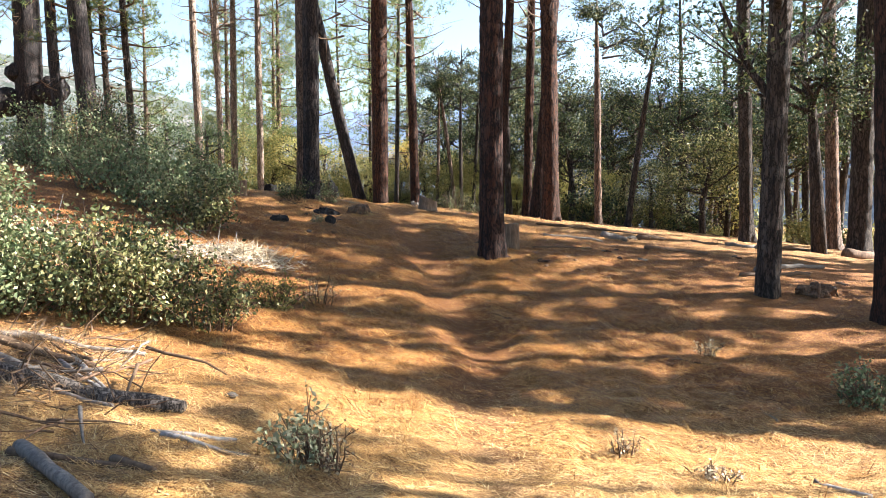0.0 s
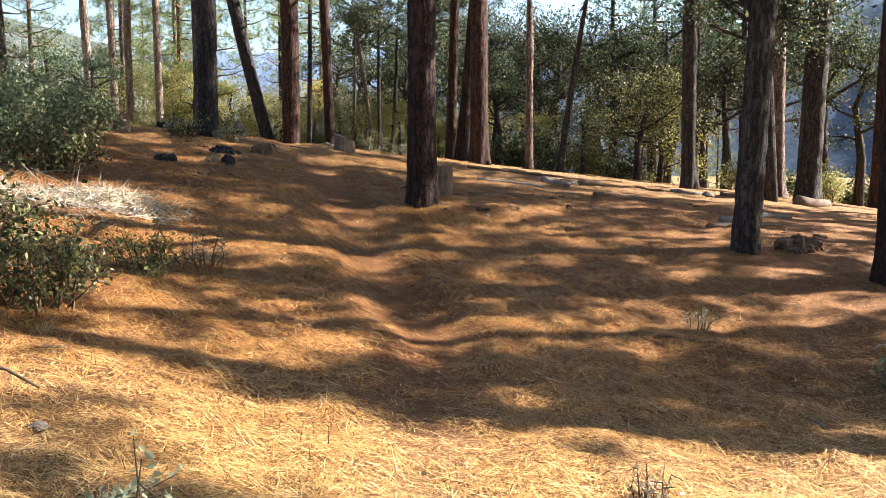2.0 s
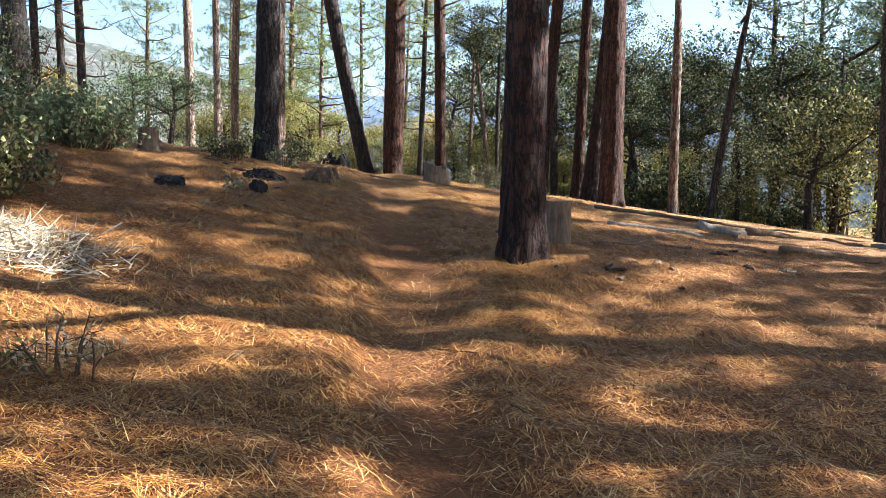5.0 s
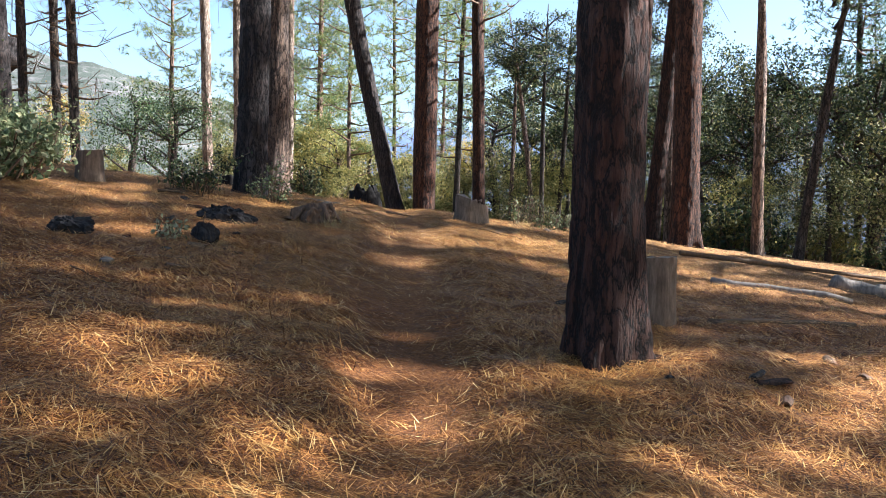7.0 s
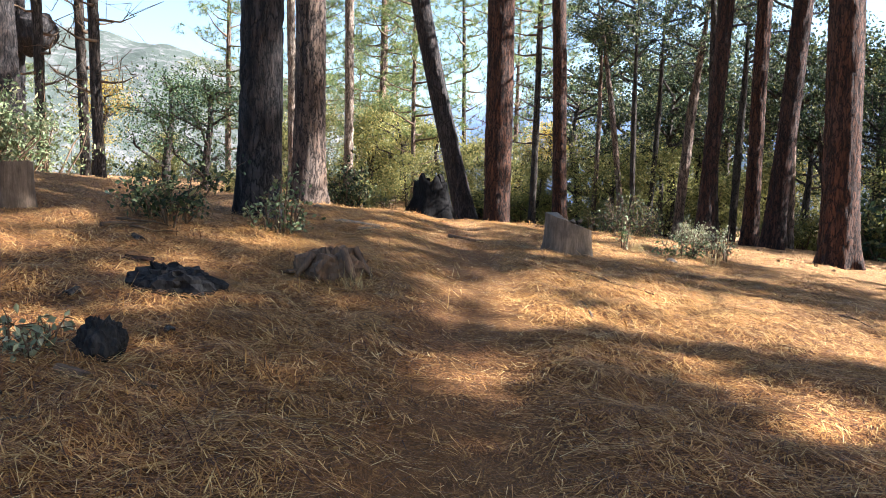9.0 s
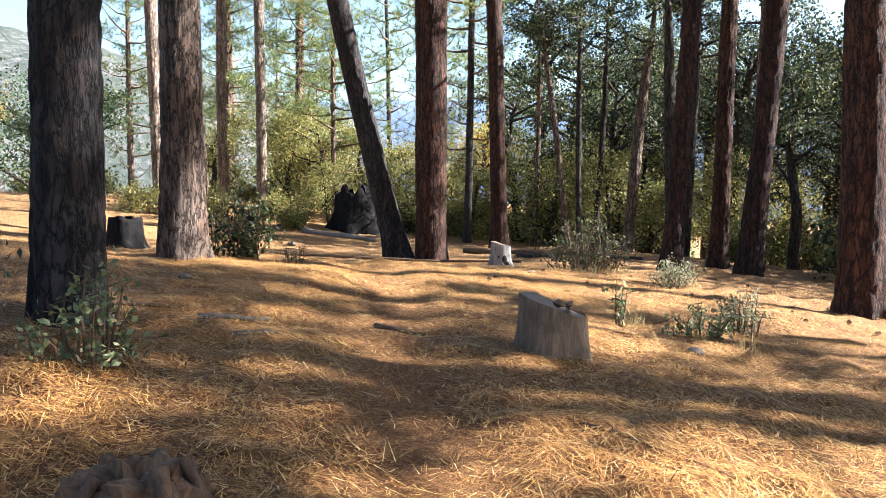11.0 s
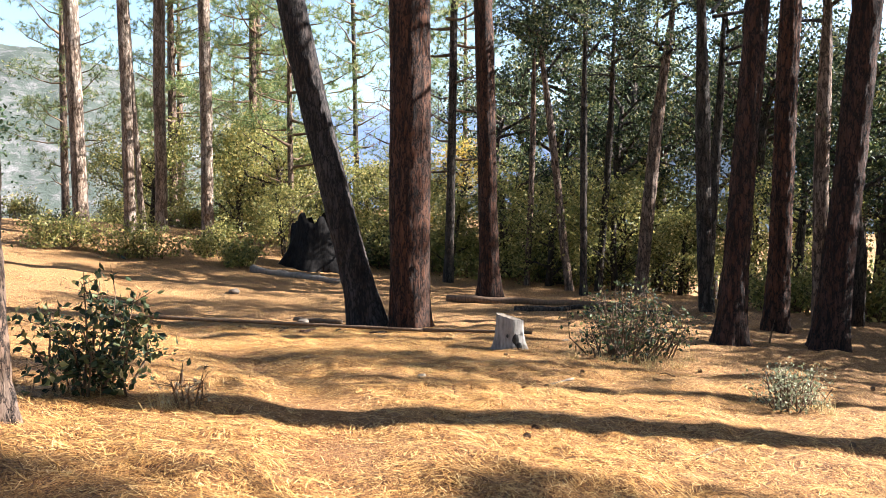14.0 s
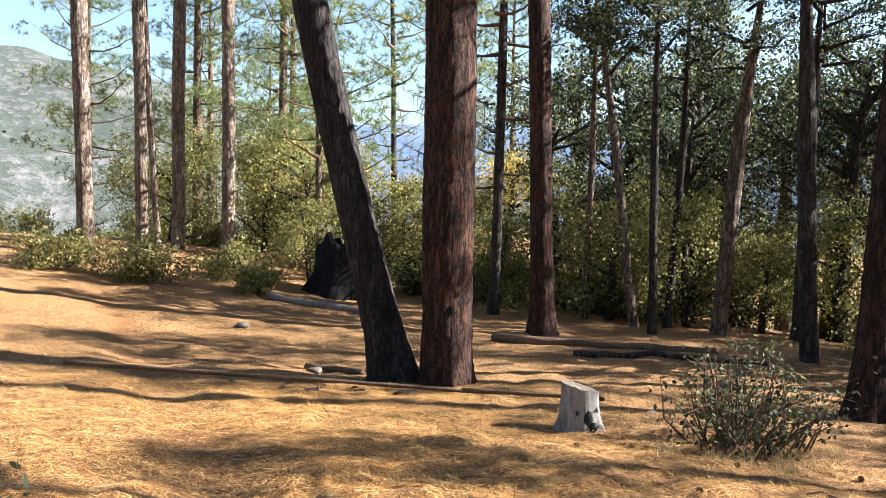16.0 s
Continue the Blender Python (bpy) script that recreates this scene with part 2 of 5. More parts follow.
M_BLACK = wood_material("burnt_wood", (0.004, 0.004, 0.004), (0.022, 0.019, 0.018))
M_TAN = wood_material("stump_wood", (0.08, 0.052, 0.033), (0.22, 0.155, 0.105))
M_COAL = wood_material("charred_wood", (0.008, 0.008, 0.009), (0.05, 0.045, 0.042))
M_ROT = wood_material("rotten_wood", (0.055, 0.034, 0.022), (0.20, 0.115, 0.065))
M_ORANGE = wood_material("split_heartwood", (0.32, 0.16, 0.05), (0.60, 0.36, 0.12))
for m in (M_BLACK, M_COAL):
    m.node_tree.nodes["Principled BSDF"].inputs["Specular IOR Level"].default_value = 0.05
M_CUT = cut_material()
M_STONE = wood_material("stone", (0.08, 0.062, 0.047), (0.18, 0.145, 0.112), (1, 1, 1), 18)
M_CONE = wood_material("cone_scales", (0.06, 0.035, 0.02), (0.20, 0.12, 0.07), (1, 1, 1), 40)
M_HILL = mountain_material("granite_hill", (0.175, 0.16, 0.16), (0.06, 0.07, 0.06), 0.035, 0.53)
# blue of the distance haze is put into these two base colours
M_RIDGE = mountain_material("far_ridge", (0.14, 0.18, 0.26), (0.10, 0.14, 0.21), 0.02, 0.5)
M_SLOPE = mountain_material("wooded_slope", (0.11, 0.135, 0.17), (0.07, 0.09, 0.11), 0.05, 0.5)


# ---- ground shape ----
# swells and hollows of the forest floor: metres, over a grid of places
SWELL_X = (-12, -6, -2, 2, 6, 12)
SWELLS = (
    0.51, -0.86, -0.07, -0.25, -0.25, -0.15, -0.11, -0.11, -0.04, -0.36, -0.01, 0.09, -0.06, -0.05, 0.1,
    -0.07, 0.21, -0.27, -0.55, -0.25, 0.03, 0.39, 0.12, -0.24, 0.16, 0.31, -0.06, 0.57, 0.28, 0.09,
    0.17, -0.13, 0.2, 0.22, 0.06, 0.25, 0.38, -0.13, 0.37, 0.08, -0.12, -0.13, 0.15, 0.19, 0.11,
    0.23, -0.07, -0.09, 0.16, 0.29, -0.01, 0.34, 0.15, -0.01, 0.03, 0.08, -0.19, 0.16, 0.18, 0.09,
    0.02, -0.03, -0.18, -0.01, 0.05, 0.04, -0.03, -0.16, -0.24, -0.18, -0.02, 0.01, -0.05, -0.21, -0.29,
)


def floor_z(x, y):
    x, y = np.asarray(x, float), np.asarray(y, float)
    z = SWELLS[0] + SWELLS[1] * np.clip(x, -40, 40) / 10 + SWELLS[2] * np.clip(y, -30, 80) / 30
    k = 3
    for j in range(12):
        for a in SWELL_X:
            z = z + SWELLS[k] * np.exp(-((x - a) ** 2 + (y - (6 * j - 4)) ** 2) / 50)
            k += 1
    far = np.clip((np.hypot(x, y - 20) - 29) / 70, 0, 1)
    return z - 15 * far * far * (3 - 2 * far)


def trail_x(y):
    return np.interp(y, (-5, 0, 5, 7.3, 9.8, 11.2, 12.2, 13.5, 15.2, 18, 20, 21.2, 23, 25.2, 28, 34, 44), (0.1, 0.15, 0.45, 0.52, 0.80, 0.46, 0.32, 0.34, 0.12, -0.2, -0.4, -0.68, -0.92, -1.3, -2.5, -5.6, -11))


def lumps(x, y):
    """Small unevenness of the litter: drifts and hummocks of needles."""
    return 0.04 * noise.noise((x * 0.9, y * 0.9, 3.1)) + 0.028 * noise.noise((x * 2.1, y * 2.6, 7.7)) + 0.034 * noise.noise((x * 4.6, y * 5.4, 1.3)) + 0.012 * noise.noise((x * 10, y * 11, 5.9))


def rut(x, y):
    """How far a place lies in the trodden trough of the trail (0 to 1), and the trough's depth there."""
    return np.exp(-(np.abs(x - trail_x(y)) / 0.36) ** 3), np.interp(y, (2, 7, 9.5, 13, 16, 24), (0.02, 0.03, 0.08, 0.085, 0.06, 0.05))


def gz(x, y):
    """Height of the finished ground."""
    w, deep = rut(x, y)
    return float(floor_z(x, y)) + lumps(x, y) * (1 - 0.5 * float(w)) - float(deep * w)


# ---- mesh helpers ----
def mesh_of(name, verts, faces, mats, smooth=False, index=None, floats=None):
    me = bpy.data.meshes.new(name)
    me.from_pydata(verts if isinstance(verts, list) else verts.tolist(), [], faces if isinstance(faces, list) else faces.tolist())
    for m in mats if isinstance(mats, (list, tuple)) else [mats]:
        me.materials.append(m)
    if index is not None:
        me.polygons.foreach_set("material_index", np.asarray(index, np.int32))
    if smooth:
        me.polygons.foreach_set("use_smooth", np.ones(len(me.polygons), bool))
    for key, values in (floats or {}).items():
        me.attributes.new(key, "FLOAT", "POINT").data.foreach_set("value", np.asarray(values, np.float32))
    me.update()
    return me


def slivers(name, a, b, side, mats):
    """One thin triangle for each needle, from a to b."""
    n = len(a)
    v = np.empty((n, 3, 3))
    v[:, 0], v[:, 1], v[:, 2] = a - side, a + side, b
    me = bpy.data.meshes.new(name)
    me.vertices.add(3 * n)
    me.vertices.foreach_set("co", v.ravel())
    me.loops.add(3 * n)
    me.loops.foreach_set("vertex_index", np.arange(3 * n, dtype=np.int32))
    me.polygons.add(n)
    me.polygons.foreach_set("loop_start", np.arange(0, 3 * n, 3, dtype=np.int32))
    me.materials.append(mats)
    me.update(calc_edges=True)
    return me


def part(name, me, parent, label="", m=None):
    ob = new(name, me)
    ob.parent = parent
    if m is not None:
        ob.matrix_basis = m
    if label:
        ob["label"] = label
    return ob


def thing(name, x, y, z, label, category, group="", turn=0, kind=""):
    e = new(name)
    e.empty_display_size = 0.1
    e.matrix_world = pose(x, y, z, 0, 0, turn)
    return tagged(e, label, category, group, kind)


def tube(pts, radii, seg, wobble=0.0, seed=0, caps=True):
    """Vertices and faces of a tapered tube along pts."""
    pts = [Vector(p) for p in pts]
    verts, faces = [], []
    rng = random.Random(seed)
    for i, (p, r) in enumerate(zip(pts, radii)):
        d = (pts[min(i + 1, len(pts) - 1)] - pts[max(i - 1, 0)]).normalized()
        u = d.orthogonal() if abs(d.z) < 0.95 else d.cross(Vector((0, 1, 0)))
        u.normalize()
        w = d.cross(u)
        for k in range(seg):
            a = 2 * math.pi * k / seg
            q = r * (1 + wobble * (rng.random() - 0.5) * 2)
            verts.append(tuple(p + u * math.cos(a) * q + w * math.sin(a) * q))
    for i in range(len(pts) - 1):
        for k in range(seg):
            faces.append((i * seg + k, i * seg + (k + 1) % seg, (i + 1) * seg + (k + 1) % seg, (i + 1) * seg + k))
    if caps:
        faces.append(tuple(range(seg))[::-1])
        faces.append(tuple((len(pts) - 1) * seg + k for k in range(seg)))
    return verts, faces


class Pile:
    """Collects several pieces into one mesh."""

    def __init__(self):
        self.v, self.f, self.i = [], [], []

    def add(self, vf, mat=0):
        o = len(self.v)
        self.v += vf[0]
        self.f += [tuple(k + o for k in f) for f in vf[1]]
        self.i += [mat] * len(vf[1])

    def mesh(self, name, mats, smooth=True):
        return mesh_of(name, self.v, self.f, mats, smooth, self.i)


def bark_trunk(name, mat, r_base, r_up, up, height, lean=0.0, seg=36, step=0.10, seed=0, depth=0.028, cell=7.0, bend=0.0):
    """A trunk with furrowed bark plates, fine to the height 'up', coarse above it."""
    zs = list(np.arange(-0.35, up, step)) + list(np.linspace(up, height, 14))
    verts = []
    s = seed * 13.7
    for z in zs:
        r = r_up + (r_base - r_up) * math.exp(-max(z, -0.1) / 0.55)
        r *= 1 if z < up else max(0.12, 1 - 0.85 * (z - up) / (height - up))
        cx = lean * z + bend * math.sin(z * 0.55 + s) + 0.02 * noise.noise((s, 0, z * 0.4))
        cy = 0.6 * bend * math.cos(z * 0.5 + s) + 0.02 * noise.noise((0, s, z * 0.4))
        for k in range(seg):
            a = 2 * math.pi * k / seg
            ca, sa = math.cos(a), math.sin(a)
            if z <= up + 3:
                wx = 0.035 * noise.noise((ca * 3 + s, sa * 3, z * 2.5))
                d = noise.voronoi(((ca * r + wx) * cell + s, (sa * r + wx) * cell, z * cell * 0.26))[0]
                f = min(1, max(0, (d[1] - d[0]) / 0.26))
                f = f * f * (3 - 2 * f)
            else:
                f = 0.75
            root = math.exp(-max(z, 0) / 0.22) * r * (0.16 * math.cos(4 * a + s) + 0.10 * math.cos(7 * a + 2 * s))
            q = r + root + depth * (f - 0.7) + 0.25 * depth * noise.noise((ca * 5 + s, sa * 5, z * 6)) + 0.05 * r * noise.noise((ca + s, sa, z * 0.7))
            verts.append((cx + ca * q, cy + sa * q, z))
    faces = [(i * seg + k, i * seg + (k + 1) % seg, (i + 1) * seg + (k + 1) % seg, (i + 1) * seg + k) for i in range(len(zs) - 1) for k in range(seg)]
    return mesh_of(name, verts, faces, mat, True)


def unit(v):
    return v / np.maximum(np.linalg.norm(v, axis=-1, keepdims=True), 1e-9)


def tufts_mesh(name, centres, dirs, per, length, width, mat, rng, droop=0.0):
    """Sprays of long needles round the ends of twigs."""
    n = len(centres)
    c = np.repeat(centres, per, 0)
    d = unit(np.repeat(dirs, per, 0) * 0.6 + rng.normal(size=(n * per, 3)))
    d[:, 2] -= droop
    ln = length * rng.uniform(0.6, 1.15, (n * per, 1))
    side = unit(np.cross(d, rng.normal(size=d.shape))) * width / 2
    return slivers(name, c, c + d * ln, side, mat)


def leaves_mesh(name, centres, size, mat, rng, flat=0.0):
    """Folded leaves: two triangles each, with a crease."""
    n = len(centres)
    d = unit(rng.normal(size=(n, 3)) * (1, 1, 1 - flat))
    s = unit(np.cross(d, rng.normal(size=(n, 3))))
    up = np.cross(d, s)
    ln = size * rng.uniform(0.65, 1.25, (n, 1))
    v = np.empty((n, 4, 3))
    v[:, 0], v[:, 2] = centres - d * ln / 2, centres + d * ln / 2
    mid = centres - d * ln * 0.08
    v[:, 1], v[:, 3] = mid + s * ln * 0.30 + up * ln * 0.08, mid - s * ln * 0.30 + up * ln * 0.08
    i = np.arange(n)[:, None] * 4
    f = np.concatenate([i + (0, 1, 2), i + (0, 2, 3)])
    return mesh_of(name, v.reshape(-1, 3), f, mat)


def join_meshes(name, a, b):
    """One mesh of two, each with its own materials."""
    bm = bmesh.new()
    bm.from_mesh(a)
    k = len(bm.faces)
    bm.from_mesh(b)
    bm.faces.ensure_lookup_table()
    for f in bm.faces[k:]:
        f.material_index = len(a.materials)
    me = bpy.data.meshes.new(name)
    bm.to_mesh(me)
    bm.free()
    for m in (*a.materials, *b.materials):
        me.materials.append(m)
    return me


# ---- ground ----
def spread(core, step, grow, end):
    out, x, s = [], core, step
    while x < end:
        s *= grow
        x += s
        out.append(x)
    return out


def build_ground():
    xs = np.array([-k for k in spread(7, 0.16, 1.12, 2600)][::-1] + list(np.arange(-7, -4.5, 0.14)) + list(np.arange(-4.5, 5.0, 0.065)) + list(np.arange(5.0, 7.01, 0.14)) + spread(7, 0.16, 1.12, 2600))
    ys = np.array([-k + 2 for k in spread(2, 0.16, 1.15, 2600)][::-1] + list(np.arange(0, 2.9, 0.14)) + list(np.arange(2.9, 31, 0.065)) + list(np.arange(31, 36.01, 0.14)) + spread(36, 0.16, 1.10, 2600))
    X, Y = np.meshgrid(xs, ys)
    Z = floor_z(X, Y)
    wear = np.exp(-((X - trail_x(Y)) / np.clip(0.55 - 0.010 * Y, 0.3, 0.5)) ** 2)
    small = np.array([lumps(x, y) if abs(x) < 30 and -10 < y < 70 else 0.0 for x, y in zip(X.ravel(), Y.ravel())]).reshape(X.shape)
    groove, deep = rut(X, Y)
    Z = Z + small * (1 - 0.5 * groove) - deep * groove
    patch = np.array([noise.noise((x * 0.8, y * 0.5, 0)) for x, y in zip(X.ravel(), Y.ravel())]).reshape(X.shape)
    wear = np.clip(wear * np.interp(Y, (5, 8, 10, 13, 16, 19, 24), (0.35, 0.5, 0.8, 0.7, 0.65, 0.8, 0.5)) * np.clip(0.7 + 1.3 * patch, 0, 1), 0, 1)
    w = len(xs)
    i = np.arange(len(ys) - 1)[:, None] * w + np.arange(w - 1)[None]
    f = np.stack([i, i + 1, i + 1 + w, i + w], -1).reshape(-1, 4)
    # straw follows the sunny stretches along the trail, as light in the colour
    me = mesh_of("ground", np.stack([X, Y, Z], -1).reshape(-1, 3), f, M_LITTER, True, floats={"wear": wear.ravel(), "straw": (np.interp(Y, (5.5, 9, 16, 20, 30), (0.6, 0, 0, 0.18, 0.28)) * (1 - wear)).ravel()})
    tagged(new("ground", me), "forest floor of red soil under fallen pine needles", "ground", kind="structure")
    return xs, ys, Z


GX, GY, GZ = build_ground()


def ground_many(x, y):
    """Heights of the ground sheet at many places."""
    i, j = np.clip(np.searchsorted(GX, x) - 1, 0, len(GX) - 2), np.clip(np.searchsorted(GY, y) - 1, 0, len(GY) - 2)
    u, v = (x - GX[i]) / (GX[i + 1] - GX[i]), (y - GY[j]) / (GY[j + 1] - GY[j])
    return (GZ[j, i] * (1 - u) + GZ[j, i + 1] * u) * (1 - v) + (GZ[j + 1, i] * (1 - u) + GZ[j + 1, i + 1] * u) * v


def build_litter(clumps, per):
    """Needles lie in sheaves, as they fell, some crossing and some sticking up."""
    rng = np.random.default_rng(5)
    cy = 1.8 + 31 * rng.uniform(0, 1, clumps) ** 1.1
    cx = trail_x(cy) * 0.7 + rng.normal(0, 2.2, clumps)
    bare = np.exp(-((cx - trail_x(cy)) / 0.38) ** 2) * np.interp(cy, (5, 8, 20, 26), (0.7, 1, 1, 0.5))
    drift = np.sin(cx * 2.3 + 1.7 * np.sin(cy * 1.9)) * np.sin(cy * 2.9 + 1.3 * np.sin(cx * 1.7))
    keep = rng.uniform(0, 1, clumps) > np.clip(0.88 * bare + 0.25 - 0.35 * drift, 0, 0.93)
    cx, cy = cx[keep], cy[keep]
    n = len(cx) * per
    x, y = np.repeat(cx, per) + rng.normal(0, 0.035, n), np.repeat(cy, per) + rng.normal(0, 0.035, n)
    turn = np.repeat(rng.uniform(0, 2 * np.pi, len(cx)), per) + rng.normal(0, 0.38, n)
    steep = np.where(rng.uniform(0, 1, len(cx)) < 0.04, 0.38, 0.045)
    rise = np.abs(rng.normal(0, 1, n)) * np.repeat(steep, per)
    ln = np.repeat(rng.uniform(0.08, 0.20, len(cx)) * np.interp(cy, (17, 22), (1.0, 0.7)), per) * rng.uniform(0.6, 1.1, n)
    d = np.stack([np.cos(turn) * np.cos(rise), np.sin(turn) * np.cos(rise), np.sin(rise)], -1)
    a = np.stack([x, y, ground_many(x, y) + rng.uniform(0.002, 0.012, n) + np.repeat(rng.uniform(0, 0.016, len(cx)), per)], -1)
    b = a + d * ln[:, None]
    b[:, 2] += ground_many(b[:, 0], b[:, 1]) - ground_many(x, y)
    side = np.stack([-np.sin(turn), np.cos(turn), np.zeros(n)], -1) * rng.uniform(0.0012, 0.0028, n)[:, None]
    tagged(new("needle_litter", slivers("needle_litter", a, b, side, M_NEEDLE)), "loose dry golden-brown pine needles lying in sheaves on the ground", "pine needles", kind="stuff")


build_litter(270000, 4)


# ---- mountains ----
def build_mountain(name, mat, label, dist, depth, a0, a1, crest, seed):
    """A ridge seen between two bearings (degrees left of straight ahead); crest: elevation in degrees along it."""
    na, nr = 120, 26
    verts = []
    for j in range(nr):
        t = j / (nr - 1)
        for i in range(na):
            s = i / (na - 1)
            b = radians(a0 + (a1 - a0) * s)
            r = dist + depth * t
            top = math.tan(radians(np.interp(s, np.linspace(0, 1, len(crest)), crest))) * (dist + depth * 0.7)
            prof = math.sin(min(t / 0.7, 1) * math.pi / 2) if t < 0.7 else 1 - 0.3 * (t - 0.7) / 0.3
            rough = noise.fractal((s * 9 + seed, t * 3, seed), 0.8, 2.1, 6)
            verts.append((-math.sin(b) * r, 20 + math.cos(b) * r, -22 + (top + 22) * prof * (1 + 0.05 * rough) + 0.05 * top * rough * prof))
    faces = [(j * na + i, j * na + i + 1, (j + 1) * na + i + 1, (j + 1) * na + i) for j in range(nr - 1) for i in range(na - 1)]
    tagged(new(name, mesh_of(name, verts, faces, mat, True)), label, "mountain", kind="structure")


build_mountain("backdrop", M_RIDGE, "far ridge with cliffs, coloured blue for distance haze", 1300, 500, 75, -75, (7, 6.5, 6, 5.6, 5.2, 5.6, 6.0, 7, 7.5, 8, 8, 7.5), 3.1)
build_mountain("backdrop", M_HILL, "grey granite mountainside dotted with scrub", 420, 330, 80, 9, (10, 11, 12, 12.2, 12, 11.4, 10.4, 9.6, 9.0, 8.0, 6.3, 4.5), 8.2)
build_mountain("backdrop", M_SLOPE, "wooded mountain slope, coloured blue-grey for distance haze", 600, 400, -6, -80, (1, 4, 6.5, 8, 9, 9.5, 10, 10, 9, 8), 5.7)


# ---- trees ----
def pine_crown(name, height, low, width, seed, mat, per=10, density=1.0, dead=6, clump=7, width_of=0.03, loose=1.0):
    """Limbs with sprays of needles, from the height 'low' up; a few bare limbs under them."""
    rng = np.random.default_rng(seed)
    pile, cs, ds = Pile(), [], []
    z = low - dead * 0.35
    k = 0
    while z < height - 0.3:
        a = k * 2.4 + rng.uniform(-0.5, 0.5)
        t = max(0.0, (z - low) / (height - low))
        ln = width * (0.35 + 0.65 * math.sin(math.pi * min(1, 0.25 + 0.75 * t) ** 0.8)) * rng.uniform(0.6, 1.1) * (1 - 0.55 * t)
        bare = z < low
        if bare:
            ln *= 0.6
        out = np.array([math.cos(a), math.sin(a), 0.0])
        rise = rng.uniform(-0.15, 0.35) + 0.4 * t
        pts = [np.array([0, 0, z]) + out * ln * s + np.array([rng.normal(0, 0.05), rng.normal(0, 0.05), ln * (rise * s - 0.25 * s * (1 - s) + 0.12 * s * s)]) for s in (0, 0.3, 0.6, 1.0)]
        pile.add(tube(pts, [0.035 + 0.012 * ln, 0.03, 0.02, 0.008], 4, caps=False))
        if not bare:
            for _ in range(int(1.5 + 1.7 * ln * density)):
                u = rng.uniform(0.4, 1.05)
                mid = pts[0] * (1 - u) + pts[3] * u + rng.normal(0, 1, 3) * np.array([0.30, 0.30, 0.14]) * (0.4 + 0.35 * ln)
                for _ in range(int(clump * density)):
                    off = rng.normal(0, 1, 3) * np.array([0.23, 0.23, 0.13]) * loose
                    cs.append(mid + off)
                    ds.append(unit(off + out * 0.5 + np.array([0, 0, 0.3])))
        else:
            for _ in range(4):
                s = rng.uniform(0.4, 0.95)
                base = pts[0] * (1 - s) + pts[3] * s
                pile.add(tube([base, base + rng.normal(0, 0.25, 3), base + rng.normal(0, 0.4, 3)], [0.012, 0.008, 0.004], 3, caps=False))
        k += 1
        z += rng.uniform(0.16, 0.34) * (1.4 if bare else 1)
    me = tufts_mesh(name, np.array(cs), np.array(ds), per, 0.25, width_of, mat, rng)
    return join_meshes(name, pile.mesh(name + "_limbs", M_TWIG), me)


CROWNS = {
    "tall": [pine_crown("crown", 19, 8.5, 3.0, s, M_TUFT, 11, 1.0, 6, 7, 0.02) for s in (1, 2, 3)],
    "slim": [pine_crown("crown", 17, 5.0, 1.9, s, M_TUFT, 14, 1.0, 8, 7, 0.019) for s in (4, 5)],
    "full": [pine_crown("crown", 15, 2.2, 2.7, s, M_TUFT, 12, 1.3, 3, 7, 0.019) for s in (6, 7, 8)],
    "big": [pine_crown("crown", 19, 7.5, 3.6, s, M_TUFT, 8, 0.74, 6, 17, 0.055, 0.65) for s in (11, 12)],
    "dark": [pine_crown("crown", 16, 4.5, 3.0, s, M_DARKTUFT, 9, 1.1, 5) for s in (9, 10)],
}
tree_count = 0


def pine(x, y, r_base, r_up, crown, label, bark=M_PINE, lean=0.0, up=6.5, scale=1.0, near=True, bend=0.0, group="pine trees", crown_lift=0.0):
    global tree_count
    tree_count += 1
    t = thing("pine_tree", x, y, gz(x, y), label, "tree", group)
    height = {"tall": 18.6, "big": 18.6, "slim": 16.6, "full": 14.6, "dark": 15.6}[crown] * scale + crown_lift
    me = bark_trunk("trunk", bark, r_base, r_up, up if near else 3.5, height, lean, (48 if y < 35 and abs(x) < 6 else 24) if near else 10, (0.07 if y < 35 and abs(x) < 6 else 0.16) if near else 0.4, tree_count, 0.018 if near else 0.012, 13.0 if near else 6.0, bend)
    part("trunk", me, t)
    c = CROWNS[crown][tree_count % len(CROWNS[crown])]
    # the crown follows the lean of the trunk
    m = Matrix.Translation((0, 0, crown_lift)) @ Matrix(((1, 0, lean, 0), (0, 1, 0, 0), (0, 0, 1, 0), (0, 0, 0, 1))) @ pose(0, 0, 0, 0, 0, tree_count * 77 % 360) @ Matrix.Scale(scale, 4)
    part("crown", c, t, m=m)
    return t


TALL = "tall ponderosa pine with furrowed red-brown bark"
pine(1.27, 15.05, 0.235, 0.195, "tall", "tall ponderosa beside a cut stump, its furrowed bark coloured dark for shade", M_DARKPINE, lean=0.0)
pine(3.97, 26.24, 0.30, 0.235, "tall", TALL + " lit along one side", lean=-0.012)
pine(-1.93, 32.85, 0.34, 0.205, "tall", "strongly leaning dark pine joined at its foot to an upright one", M_SHADEBARK, lean=-0.238, up=7.5, bend=0.04)
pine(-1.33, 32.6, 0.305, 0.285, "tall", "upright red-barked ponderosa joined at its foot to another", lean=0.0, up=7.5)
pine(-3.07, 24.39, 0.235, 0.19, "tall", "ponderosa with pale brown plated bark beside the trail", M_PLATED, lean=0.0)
pine(-2.48, 20.95, 0.215, 0.185, "tall", "pine trunk beside the trail, its bark coloured dark for shade", M_SHADEBARK, lean=0.01)
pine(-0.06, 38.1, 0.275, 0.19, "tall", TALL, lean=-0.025)
